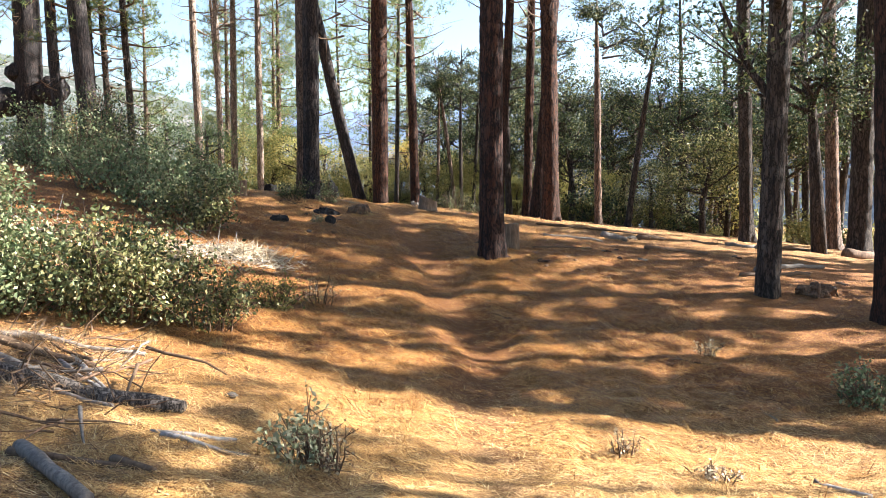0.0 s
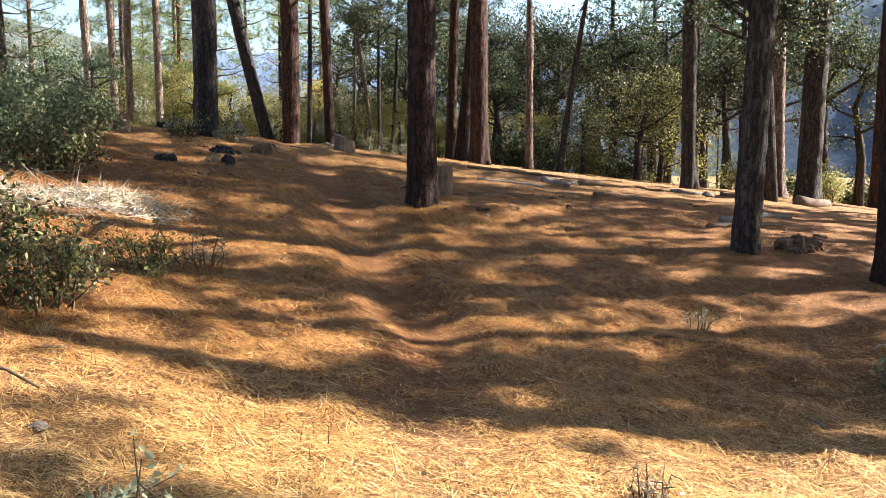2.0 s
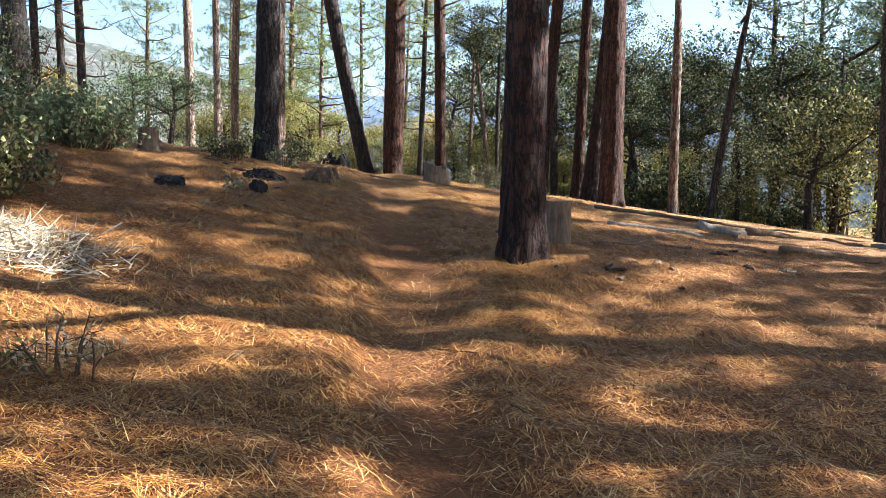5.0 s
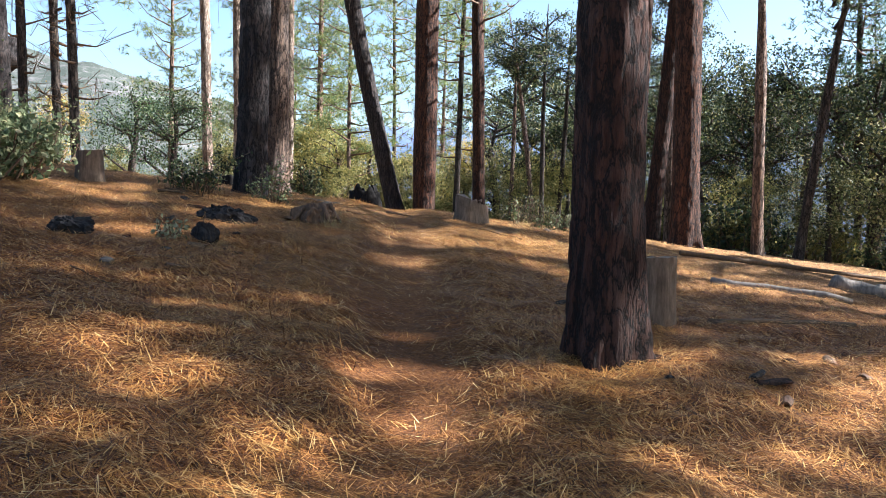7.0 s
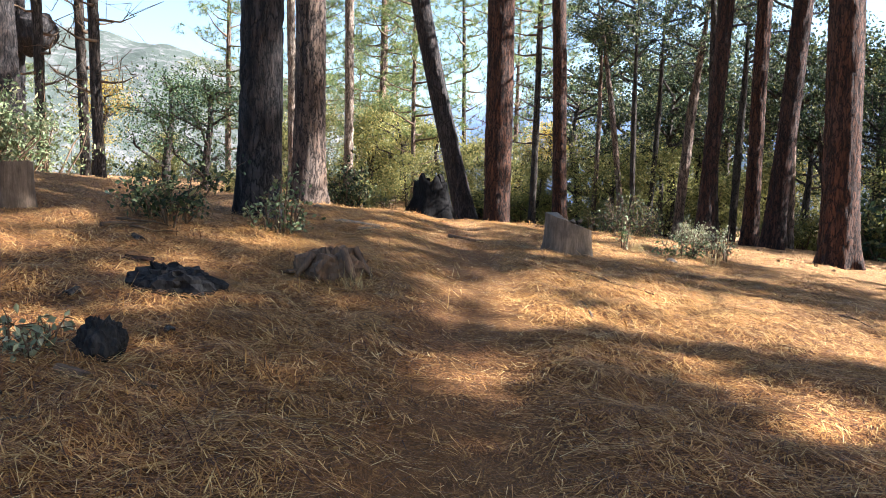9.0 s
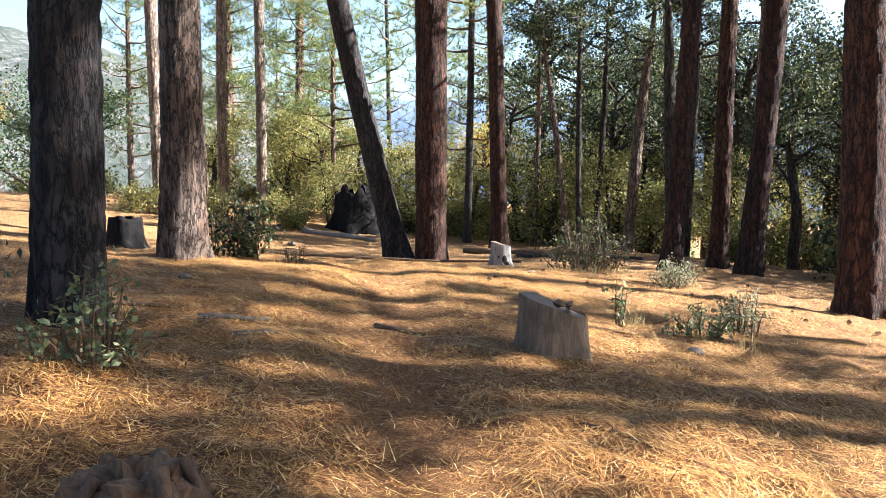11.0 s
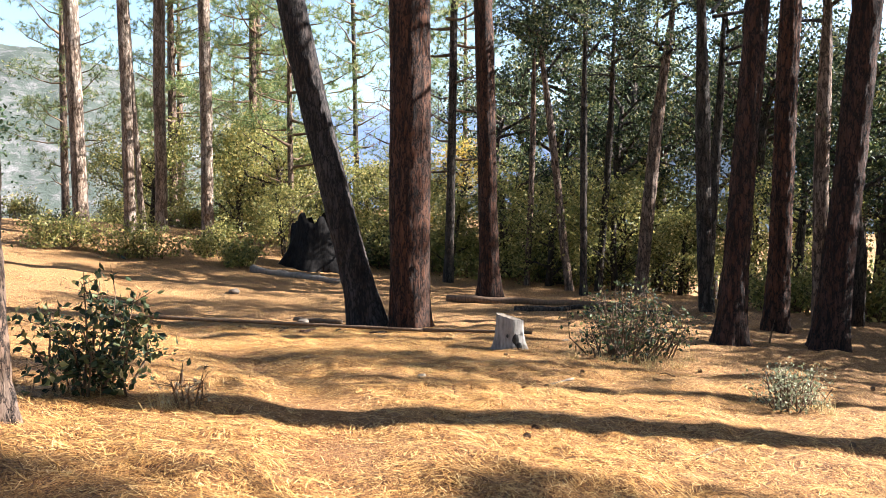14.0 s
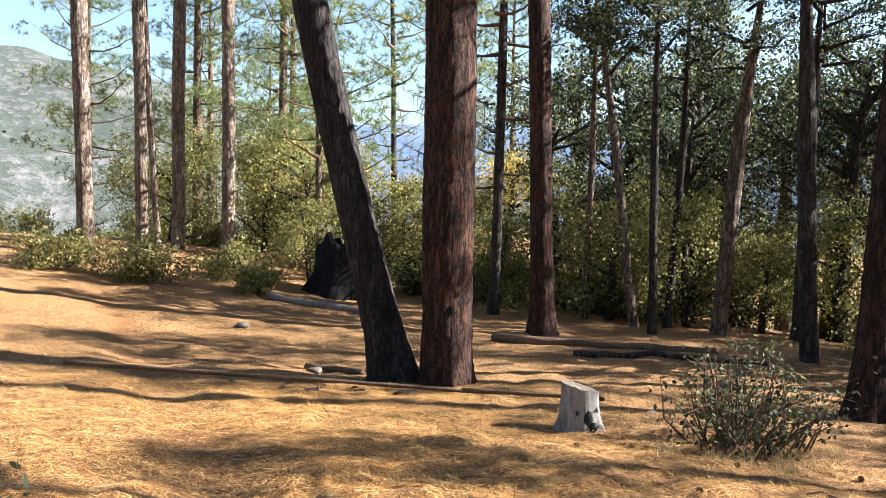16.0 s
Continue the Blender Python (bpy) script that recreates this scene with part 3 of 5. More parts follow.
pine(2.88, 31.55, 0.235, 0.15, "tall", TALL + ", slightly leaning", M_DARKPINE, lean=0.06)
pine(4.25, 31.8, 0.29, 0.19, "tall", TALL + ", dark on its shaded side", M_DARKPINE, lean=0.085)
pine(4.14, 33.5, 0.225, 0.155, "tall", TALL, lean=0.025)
pine(11.9, 25.0, 0.27, 0.18, "tall", "pale-barked pine on the far bank", M_PALE, lean=-0.04, up=7, crown_lift=2.0)
pine(11.4, 22.6, 0.32, 0.27, "tall", "stout dark pine on the far bank", M_OAK, lean=0.02, up=6, crown_lift=1.0)
pine(9.24, 24.6, 0.22, 0.185, "tall", "straight dark pine beyond the fallen logs", M_OAK, lean=-0.03, up=6)
pine(6.4, 11.67, 0.27, 0.225, "tall", "stout dark pine casting its shade past an oak", M_DARKPINE, lean=-0.03, up=6)
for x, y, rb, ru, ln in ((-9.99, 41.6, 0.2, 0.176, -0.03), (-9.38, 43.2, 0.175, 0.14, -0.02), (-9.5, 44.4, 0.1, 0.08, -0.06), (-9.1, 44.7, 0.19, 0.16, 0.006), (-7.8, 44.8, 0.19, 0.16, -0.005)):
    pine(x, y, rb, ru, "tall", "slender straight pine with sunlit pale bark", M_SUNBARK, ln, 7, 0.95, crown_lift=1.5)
pine(-10.3, 28.9, 0.36, 0.30, "tall", "shaded dark pine behind the scrub", M_SHADEBARK, -0.08, 6)
pine(-11.6, 29.6, 0.2, 0.17, "slim", "thin shaded pine behind the scrub", M_SHADEBARK, -0.05, 6)
t = pine(-15.4, 36.2, 0.62, 0.52, "tall", "massive old pine with swollen burls", M_SHADEBARK, -0.01, 7)
for dx, z, r in ((-0.95, 3.4, 0.62), (0.95, 3.9, 0.55), (-0.5, 4.6, 0.4)):
    bm = bmesh.new()
    bmesh.ops.create_icosphere(bm, subdivisions=4, radius=r)
    for v in bm.verts:
        v.co *= 1 + 0.3 * noise.noise(v.co * 2.2 / r * 0.6 + Vector((dx * 5, 0, 0))) + 0.1 * noise.noise(v.co * 6)
    me = bpy.data.meshes.new("burl")
    bm.to_mesh(me)
    bm.free()
    me.materials.append(M_SHADEBARK)
    part("burl", me, t, "swollen knotty burl", Matrix.Translation((dx, -0.15, z)))
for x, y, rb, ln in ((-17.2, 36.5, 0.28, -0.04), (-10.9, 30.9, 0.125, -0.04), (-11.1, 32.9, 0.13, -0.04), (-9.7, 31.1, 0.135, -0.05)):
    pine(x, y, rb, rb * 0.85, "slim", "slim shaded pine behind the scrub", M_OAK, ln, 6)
pine(-5.2, 43.5, 0.11, 0.075, "full", "young pine with yellow-green foliage", M_PALE, 0, 5, 0.9, False)
pine(-4.2, 50.0, 0.13, 0.09, "slim", "thin pine with bare lower limbs", M_OAK, -0.02, 8, 1.0, False)
pine(-0.95, 40.6, 0.14, 0.10, "slim", "thin pine in the thicket", M_OAK, 0.02, 6, 1.0, False)
pine(-2.3, 45.0, 0.15, 0.12, "slim", "thin pine in the thicket", M_OAK, 0.0, 7, 1.0, False)
rng = random.Random(21)
# pines further on, ahead and left
for k in range(20):
    x, y = -32 + 1.75 * k + rng.uniform(-1.2, 1.2), rng.uniform(54, 92)
    side = math.degrees(math.atan2(-x - 0.3, y - 18))
    if abs(side - 8.5) < 3.0 or 20 < side < 32:
        y += 60
    pine(x, y, 0.17, 0.13, rng.choice(("full", "full", "slim")), "sunlit pine on the slope ahead", M_PALE, rng.uniform(-0.02, 0.02), 4, rng.uniform(0.8, 1.15), False, group="pines on the slope")
for x, y in ((-16.5, 55), (-7.5, 49), (-10.5, 50), (-12.5, 57), (-8.7, 55), (-30, 44)):
    pine(x, y, 0.2, 0.15, "full", "sunlit pine on the slope ahead", M_PALE, 0, 4, rng.uniform(0.85, 1.1), False, group="pines on the slope")
for k in range(8):
    pine(rng.uniform(5, 34), rng.uniform(46, 80), 0.16, 0.12, rng.choice(("full", "slim")), "dark pine behind the oak thicket", M_OAK, rng.uniform(-0.03, 0.03), 4, rng.uniform(0.8, 1.1), False, group="pines behind the thicket")
for x, y, s in ((13.4, 34, 0.85), (15.5, 38, 0.9), (17.5, 33, 0.9), (17.2, 40, 1.05), (13.4, 30.2, 0.75), (11.2, 37, 0.8), (19.3, 42, 1.05), (15.2, 43, 1.1)):
    pine(x, y, 0.15, 0.12, "dark", "dark bushy pine on the far bank", M_OAK, rng.uniform(-0.03, 0.03), 4, s, False, group="pines on the far bank")
# unseen pines on the sunny side, added so their shade falls over the trail
for x, y, s, c, up in ((15.2, 18.4, 1.0, "big", 3), (14.8, 20.2, 1.0, "big", 3), (15.0, 22.6, 1.0, "big", 4), (19.5, 18.8, 0.8, "big", 0), (23.5, 19.0, 1.0, "big", 0.5),
                       (17.5, 13.4, 0.7, "big", 0), (21.5, 14.6, 0.76, "big", 0), (21, 11.2, 0.76, "big", 0), (18.3, 11.2, 0.64, "big", 0), (17.3, 15.5, 0.70, "big", 0.4), (13.6, 17.2, 0.6, "big", 4.5), (16.2, 10.2, 0.6, "big", 0), (20.2, 10.4, 0.66, "big", 0), (14.2, 18.8, 1.0, "big", 1.0), (12.8, 11.2, 0.52, "big", 2.6), (11.6, 12.3, 0.4, "big", 3.6), (22.5, 23.6, 1.0, "tall", 2), (14.5, 24.6, 0.8, "big", 3.0)):
    pine(x, y, 0.21, 0.165, c, "unseen pine added on the sunny side of the trail for its shade", M_PINE, rng.uniform(-0.02, 0.02), 4, s, False, group="pines beside the trail", crown_lift=up)
for x, y, s in ((8.9, 6.2, 0.46), (7.9, 5.5, 0.42)):
    pine(x, y, 0.12, 0.09, "big", "unseen young pine added on the sunny side of the trail for its shade", M_PINE, 0, 4, s, False, group="pines beside the trail", crown_lift=2.9)
for x, y in ((15.2, 7.0), (16.0, 7.6)):
    pine(x, y, 0.10, 0.07, "big", "unseen pine added on the sunny side of the trail for its shade", M_PINE, 0, 4, 0.7, False, group="pines beside the trail", crown_lift=5.8)
# another unseen pine leans far over, to throw a band of shade across the trail
leaner = pine(9.2, 6.45, 0.30, 0.23, "tall", "unseen leaning pine on the sunny side of the trail, placed for its shade", M_PINE, 0.45, 4, 1.0, False, group="pines beside the trail", crown_lift=5)
leaner.matrix_world = leaner.matrix_world @ pose(0, 0, 0, 0, 0, 90)


def oak_tree_mesh(seed, height, width, mat, leaf=0.085, per=95, low=0.25, loose=1.0):
    """Trunk with limbs, and a crown of small leaves in loose clumps."""
    rng = np.random.default_rng(seed)
    pile, cs = Pile(), []
    top = np.array([rng.normal(0, 0.35), rng.normal(0, 0.35), height * 0.72])
    tr = [np.array([0, 0, -0.3]), top * 0.35 + rng.normal(0, 0.1, 3) * (1, 1, 0), top * 0.7 + rng.normal(0, 0.15, 3) * (1, 1, 0), top]
    r0 = 0.035 * height ** 0.75
    trunk = tube(tr, [r0 * 1.25, r0, r0 * 0.7, r0 * 0.3], 10, 0.06, seed)
    for k in range(13):
        s = rng.uniform(low, 1.0)
        i = min(2, int(s * 3))
        base = tr[i] + (tr[i + 1] - tr[i]) * (s * 3 - i)
        a = k * 2.4 + rng.uniform(-0.4, 0.4)
        ln = width * rng.uniform(0.55, 1.05) * (1.1 - 0.5 * s)
        end = base + np.array([math.cos(a) * ln, math.sin(a) * ln, rng.uniform(0.05, 0.8) * ln])
        mid = (base + end) / 2 + rng.normal(0, 0.12, 3) * ln
        pile.add(tube([base, mid, end], [r0 * 0.42, r0 * 0.26, r0 * 0.08], 5, caps=False))
        for _ in range(5):
            q = mid + (end - mid) * rng.uniform(0.0, 1.1) + rng.normal(0, 0.28, 3) * ln * 0.55
            pile.add(tube([mid, (mid + q) / 2 + rng.normal(0, 0.05, 3), q], [r0 * 0.14, r0 * 0.09, 0.006], 3, caps=False))
            cs.append(q + rng.normal(0, 1, (per, 3)) * np.array([0.34, 0.34, 0.22]) * loose * rng.uniform(0.5, 1.3))
    lm = leaves_mesh("crown", np.concatenate(cs), leaf, mat, rng)
    t = mesh_of("trunk", trunk[0], trunk[1], M_OAK, True)
    return t, join_meshes("crown", pile.mesh("limbs", M_OAK), lm)


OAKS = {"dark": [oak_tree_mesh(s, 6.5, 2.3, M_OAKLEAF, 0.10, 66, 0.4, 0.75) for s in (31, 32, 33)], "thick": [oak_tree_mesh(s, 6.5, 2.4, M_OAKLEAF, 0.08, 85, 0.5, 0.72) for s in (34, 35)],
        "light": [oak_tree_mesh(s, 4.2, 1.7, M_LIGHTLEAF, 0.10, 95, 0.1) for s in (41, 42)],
        "mid": [oak_tree_mesh(43, 4.2, 1.7, M_SUNSCRUB, 0.09, 75, 0.1)],
        "yellow": [oak_tree_mesh(51, 4.6, 1.1, M_YELLOW, 0.07, 60)]}
oak_count = 0


def oak(kind, x, y, scale, label, group="oaks of the thicket"):
    global oak_count
    oak_count += 1
    me = OAKS[kind][oak_count % len(OAKS[kind])]
    t = thing("oak_tree", x, y, gz(x, y) - 0.05, label, "tree", group, oak_count * 67 % 360)
    for name, q in zip(("trunk", "crown"), me):
        part(name, q, t, m=Matrix.Scale(scale, 4))
    return t


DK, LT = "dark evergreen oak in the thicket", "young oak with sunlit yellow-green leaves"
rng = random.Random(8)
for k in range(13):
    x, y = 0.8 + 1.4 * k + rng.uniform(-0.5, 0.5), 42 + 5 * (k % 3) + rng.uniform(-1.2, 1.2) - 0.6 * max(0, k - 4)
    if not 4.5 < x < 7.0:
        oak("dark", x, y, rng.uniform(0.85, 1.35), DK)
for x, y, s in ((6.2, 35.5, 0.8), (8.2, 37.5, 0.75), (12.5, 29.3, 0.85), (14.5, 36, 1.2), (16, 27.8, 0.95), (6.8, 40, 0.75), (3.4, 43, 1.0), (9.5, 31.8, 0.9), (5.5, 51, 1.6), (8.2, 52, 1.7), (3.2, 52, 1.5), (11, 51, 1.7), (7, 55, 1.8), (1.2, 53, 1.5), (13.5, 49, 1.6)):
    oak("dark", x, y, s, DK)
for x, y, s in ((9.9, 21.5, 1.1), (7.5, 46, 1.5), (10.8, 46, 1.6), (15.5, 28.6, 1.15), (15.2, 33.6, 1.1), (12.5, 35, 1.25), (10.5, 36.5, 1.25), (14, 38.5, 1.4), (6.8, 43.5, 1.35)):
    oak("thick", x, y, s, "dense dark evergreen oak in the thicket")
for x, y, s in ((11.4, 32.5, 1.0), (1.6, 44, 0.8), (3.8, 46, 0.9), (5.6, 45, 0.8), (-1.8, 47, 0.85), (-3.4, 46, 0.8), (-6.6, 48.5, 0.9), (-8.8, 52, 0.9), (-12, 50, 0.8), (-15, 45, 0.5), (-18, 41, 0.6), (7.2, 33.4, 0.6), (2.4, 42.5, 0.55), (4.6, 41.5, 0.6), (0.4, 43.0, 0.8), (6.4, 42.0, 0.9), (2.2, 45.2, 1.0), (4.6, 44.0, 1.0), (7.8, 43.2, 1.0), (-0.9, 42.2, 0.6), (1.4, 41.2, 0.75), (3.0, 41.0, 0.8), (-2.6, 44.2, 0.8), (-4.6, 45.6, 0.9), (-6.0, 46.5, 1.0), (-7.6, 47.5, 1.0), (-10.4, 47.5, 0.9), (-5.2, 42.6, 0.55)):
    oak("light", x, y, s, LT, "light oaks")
for x, y, s in ((9.6, 29.6, 1.05), (8.3, 31.3, 0.7)):
    oak("mid", x, y, s, "bushy young oak with yellow-green leaves on the bank", "light oaks")
oak("yellow", -0.9, 46.5, 1.0, "small tree in yellow autumn leaf", "autumn trees")
oak("yellow", -15.5, 41, 0.9, "small tree in yellow autumn leaf", "autumn trees")


JUNIPER = oak_tree_mesh(71, 4.6, 1.5, M_DARKTUFT, 0.075, 62, 0.12)
for x, y, s in ((-7.3, 30.9, 0.8), (-9.4, 33.5, 0.9)):
    t = thing("juniper_tree", x, y, gz(x, y) - 0.05, "dark twiggy juniper in shade beside the far trail", "tree")
    part("trunk", JUNIPER[0], t, m=Matrix.Scale(s, 4))
    part("crown", JUNIPER[1], t, m=Matrix.Scale(s, 4))


# the oak that stands close to the trail
def near_oak(x, y):
    t = thing("oak_tree", x, y, gz(x, y), "dark-barked oak with a forking limb beside the trail", "tree")
    part("trunk", bark_trunk("trunk", M_OAK, 0.185, 0.165, 5, 7.5, 0.01, 36, 0.09, 77, 0.02, 9, 0.05), t)
    pile, cs, rg = Pile(), [], np.random.default_rng(6)
    for a, z, ln, up in ((2.9, 2.9, 0.8, 1.5), (0.4, 3.6, 1.8, 1.2), (4.4, 4.2, 2.0, 1.3), (1.6, 4.9, 2.0, 1.3), (5.6, 5.4, 1.8, 1.2), (3.3, 5.9, 1.8, 1.2), (0.9, 6.5, 1.6, 1.2)):
        base = np.array([0.01 * z, 0, z])
        end = base + np.array([math.cos(a) * ln, math.sin(a) * ln, up])
        mid = (base + end) / 2 + rg.normal(0, 0.1, 3)
        pile.add(tube([base, mid, end], [0.075, 0.055, 0.02], 8, 0.05, 3, False))
        for _ in range(5):
            q = mid + (end - mid) * rg.uniform(0.1, 1.2) + rg.normal(0, 0.4, 3)
            pile.add(tube([mid, (mid + q) / 2, q], [0.02, 0.013, 0.005], 4, caps=False))
            cs.append(q + rg.normal(0, 1, (80, 3)) * np.array([0.36, 0.36, 0.24]))
    part("crown", join_meshes("crown", pile.mesh("limbs", M_OAK), leaves_mesh("crown", np.concatenate(cs), 0.085, M_OAKLEAF, rg)), t)


near_oak(5.28, 13.1)
# slim trunks of the thicket; pale bark puts sunlight on every second one
for x, y, r, ln in ((1.9, 38.8, 0.075, 0.013), (3.24, 39.4, 0.14, 0.1), (3.78, 35.9, 0.13, -0.044), (1.83, 40.1, 0.09, -0.14), (2.5, 40.6, 0.08, 0.057), (5.7, 28.0, 0.11, 0.0), (7.0, 29.5, 0.10, 0.16), (5.2, 34.5, 0.12, 0.0), (4.9, 40, 0.11, 0.03), (0.9, 41, 0.07, 0.02)):
    tree_count += 1
    t = thing("oak_tree", x, y, gz(x, y), "slim %s trunk with sparse leaves in the thicket" % ("dark", "pale sunlit")[tree_count % 2], "tree", "slim trunks")
    part("trunk", bark_trunk("trunk", (M_OAK, M_PALE)[tree_count % 2], r * 1.15, r, 3.5, 7.5, ln, 14, 0.16, tree_count, 0.012, 9, 0.04), t)
    part("crown", OAKS["dark"][tree_count % 3][1], t, m=Matrix.Translation((ln * 4, 0, 3.4)) @ Matrix.Scale(0.7, 4))


# ---- shrubs ----
def shrub(name, x, y, w, h, label, leaf_mat, count, leaf, seed, group="", stems=14, category="shrub", flat=0.0):
    """Stems from one root with leaves round their twigs."""
    rg = np.random.default_rng(seed)
    t = thing(name, x, y, gz(x, y), label, category, group)
    pile, cs = Pile(), []
    for k in range(stems):
        a, out = rg.uniform(0, 2 * math.pi), rg.uniform(0.15, 1.0)
        end = np.array([math.cos(a) * w / 2 * out, math.sin(a) * w / 2 * out, h * rg.uniform(0.4, 1.0) * (1.1 - 0.5 * out)])
        root = np.array([end[0] * 0.45 + rg.normal(0, 0.05) * w, end[1] * 0.45 + rg.normal(0, 0.05) * w, -0.06])
        mid = root * (0.5, 0.5, 0) + end * (0.5, 0.5, 0.5) + rg.normal(0, 0.04, 3) * w
        pile.add(tube([root, mid, end], [0.006 + 0.008 * h, 0.004 + 0.005 * h, 0.002], 4, caps=False))
        for _ in range(5):
            s = rg.uniform(-0.45, 1)
            q0 = mid + (end - mid) * s if s > 0 else mid + (mid - root) * s
            q = q0 + rg.normal(0, 1, 3) * np.array([0.12, 0.12, 0.10]) * (w + h) * 0.5
            q[2] = max(q[2], 0.03)
            pile.add(tube([q0, q], [0.004, 0.0015], 3, caps=False))
            n = max(2, count // (stems * 5))
            pos = q0 + (q - q0) * rg.uniform(0.1, 1.15, (n, 1)) + rg.normal(0, 0.045 * (w + h) * 0.6, (n, 3))
            pos[:, 2] = np.maximum(pos[:, 2], 0.02)
            cs.append(pos)
    part("woody_stem", pile.mesh("woody_stem", M_TWIG), t)
    part("foliage", leaves_mesh("foliage", np.concatenate(cs), leaf, leaf_mat, rg, flat), t)
    return t


MZ = "manzanita shrub with pale green leaves on dry needles"
shrub("shrub", -3.0, 8.8, 2.1, 1.2, "large sunlit manzanita bush with yellow-green leaves", M_SUNSCRUB, 8500, 0.055, 1, stems=48)
shrub("shrub", -3.9, 8.3, 1.6, 1.0, "shaded manzanita bush behind fallen branches", M_SCRUB, 7000, 0.055, 2, stems=40)
shrub("shrub", -1.7, 10.5, 0.95, 0.5, "manzanita shrub with sunlit yellow-green leaves on dry needles", M_LIGHTLEAF, 900, 0.042, 3, stems=20)
shrub("shrub", -1.25, 10.9, 0.6, 0.35, "thin dry shrub with brown twigs", M_DRYLEAF, 260, 0.03, 4)
shrub("shrub", -0.65, 5.3, 0.62, 0.46, "small pale-leaved manzanita sprout in dry needles", M_SAGE, 460, 0.045, 5, stems=18)
shrub("shrub", -0.55, 5.25, 0.5, 0.3, "dry straw-coloured weed in needles", M_DRYLEAF, 110, 0.03, 75, stems=20)
shrub("shrub", -3.5, 14.2, 1.5, 1.0, MZ, M_SUNSCRUB, 2600, 0.065, 6, stems=26)
shrub("shrub", -2.15, 8.95, 0.9, 0.75, "yellow-green manzanita with reddish dry leaves below", M_SUNSCRUB, 1500, 0.05, 61, stems=22)


def brush_heap(x, y, w, d, h, n, seed, label, mat=M_BRUSH, thick=1.0, twigs=M_BLEACH):
    """Bleached stalks and curled leaves thrown together."""
    rg = np.random.default_rng(seed)
    t = thing("brush_heap", x, y, gz(x, y), label, "brush")
    px, py = rg.normal(0, w * 0.26, n), rg.normal(0, d * 0.26, n)
    top = h * np.exp(-(px / w) ** 2 * 5 - (py / d) ** 2 * 5)
    base = ground_many(x + px, y + py) - gz(x, y)
    a = np.stack([px, py, base + top * rg.uniform(0, 0.7, n)], -1)
    dr = unit(np.stack([rg.normal(0, 1, n), rg.normal(0, 1, n), np.abs(rg.normal(0, 0.45, n))], -1)) * rg.uniform(0.06, 0.24, (n, 1))
    side = unit(np.cross(dr, rg.normal(size=dr.shape))) * rg.uniform(0.002, 0.008, (n, 1)) * thick
    tagged(part("dry_tangle", slivers("dry_tangle", a, a + dr, side, mat), t), kind="stuff")
    for k in range(26):
        q = np.array([rg.normal(0, w * 0.3), rg.normal(0, d * 0.3), 0.0])
        q[2] = float(ground_many(np.array([x + q[0]]), np.array([y + q[1]]))[0]) - gz(x, y) + h * rg.uniform(0, 0.5)
        e = q + unit(np.array([rg.normal(), rg.normal(), abs(rg.normal(0, 0.4))])) * rg.uniform(0.25, 0.6)
        v, f = tube([q, (q + e) / 2 + rg.normal(0, 0.03, 3), e], [0.007, 0.005, 0.002], 4)
        part("dead_twig", mesh_of("dead_twig", v, f, twigs), t)
    return t


brush_heap(-2.5, 12.75, 1.3, 1.0, 0.32, 1900, 7, "heap of bleached spiky dry brush in the sun")
brush_heap(-3.3, 12.2, 1.2, 1.0, 0.32, 900, 17, "low spread of bleached dry brush")
M_STALK = leaf_material("dead_stalks", [(0, (0.07, 0.038, 0.018)), (0.6, (0.20, 0.125, 0.065)), (1, (0.40, 0.30, 0.18))], 0.1, 0.8)
brush_heap(-2.9, 6.9, 1.6, 1.2, 0.34, 900, 27, "tangle of brown dry stalks among fallen branches", M_STALK, 0.5, M_TWIG)
brush_heap(-4.7, 11.6, 1.9, 1.0, 0.55, 500, 47, "grey heap of dead branches behind a manzanita bush", M_BRUSH, 0.7)
brush_heap(-2.6, 5.9, 1.2, 0.9, 0.18, 420, 37, "thin dry stalks over rotting wood", M_STALK, 0.5, M_TWIG)
for k, (x, y, w, h) in enumerate(((-4.4, 15.4, 1.9, 1.2), (-5.6, 16.6, 2.2, 1.4), (-4.3, 18.2, 1.6, 1.0), (-6.8, 18.2, 2.2, 1.5), (-8.2, 20.0, 2.4, 1.6), (-9.8, 23.0, 2.4, 1.6), (-7.6, 24.0, 2.0, 1.3), (-10.0, 18.0, 2.5, 1.6), (-9.0, 27.0, 2.6, 1.9), (-6.0, 12.0, 2.0, 1.2))):
    shrub("shrub", x, y, w, h, "shaded grey-green scrub bush", M_SCRUB, 3000, 0.075, 20 + k, "scrub left of the trail", 36)
for k, (x, y, w, h) in enumerate(((-6.9, 19.6, 2.2, 2.2), (-7.6, 22.0, 2.2, 2.3))):
    shrub("tall_shrub", x, y, w, h, "tall dark leafy shrub in shade", M_OAKLEAF, 4200, 0.06, 120 + k, "tall shrubs left of the trail", 40)
shrub("shrub", 4.3, 8.3, 0.8, 0.5, "low grey-green leafy shrub on dry needles", M_SCRUB, 1000, 0.045, 8, stems=30)
shrub("shrub", 1.5, 6.4, 0.32, 0.24, "small pale dry weed in sunlit needles", M_DRYLEAF, 120, 0.03, 81, stems=10)
shrub("shrub", 2.0, 5.9, 0.4, 0.14, "low bleached weed in sunlit needles", M_BRUSH, 140, 0.03, 82, stems=12)
shrub("shrub", 3.3, 10.0, 0.5, 0.25, "thin low weed in dry needles", M_DRYLEAF, 160, 0.03, 9, stems=8)
shrub("shrub", -2.05, 20.2, 0.55, 0.55, MZ, M_SCRUB, 420, 0.045, 10)
shrub("shrub", -2.75, 19.7, 1.0, 0.5, "dark low manzanita shrub beside a pine", M_OAKLEAF, 1000, 0.05, 11, stems=18)
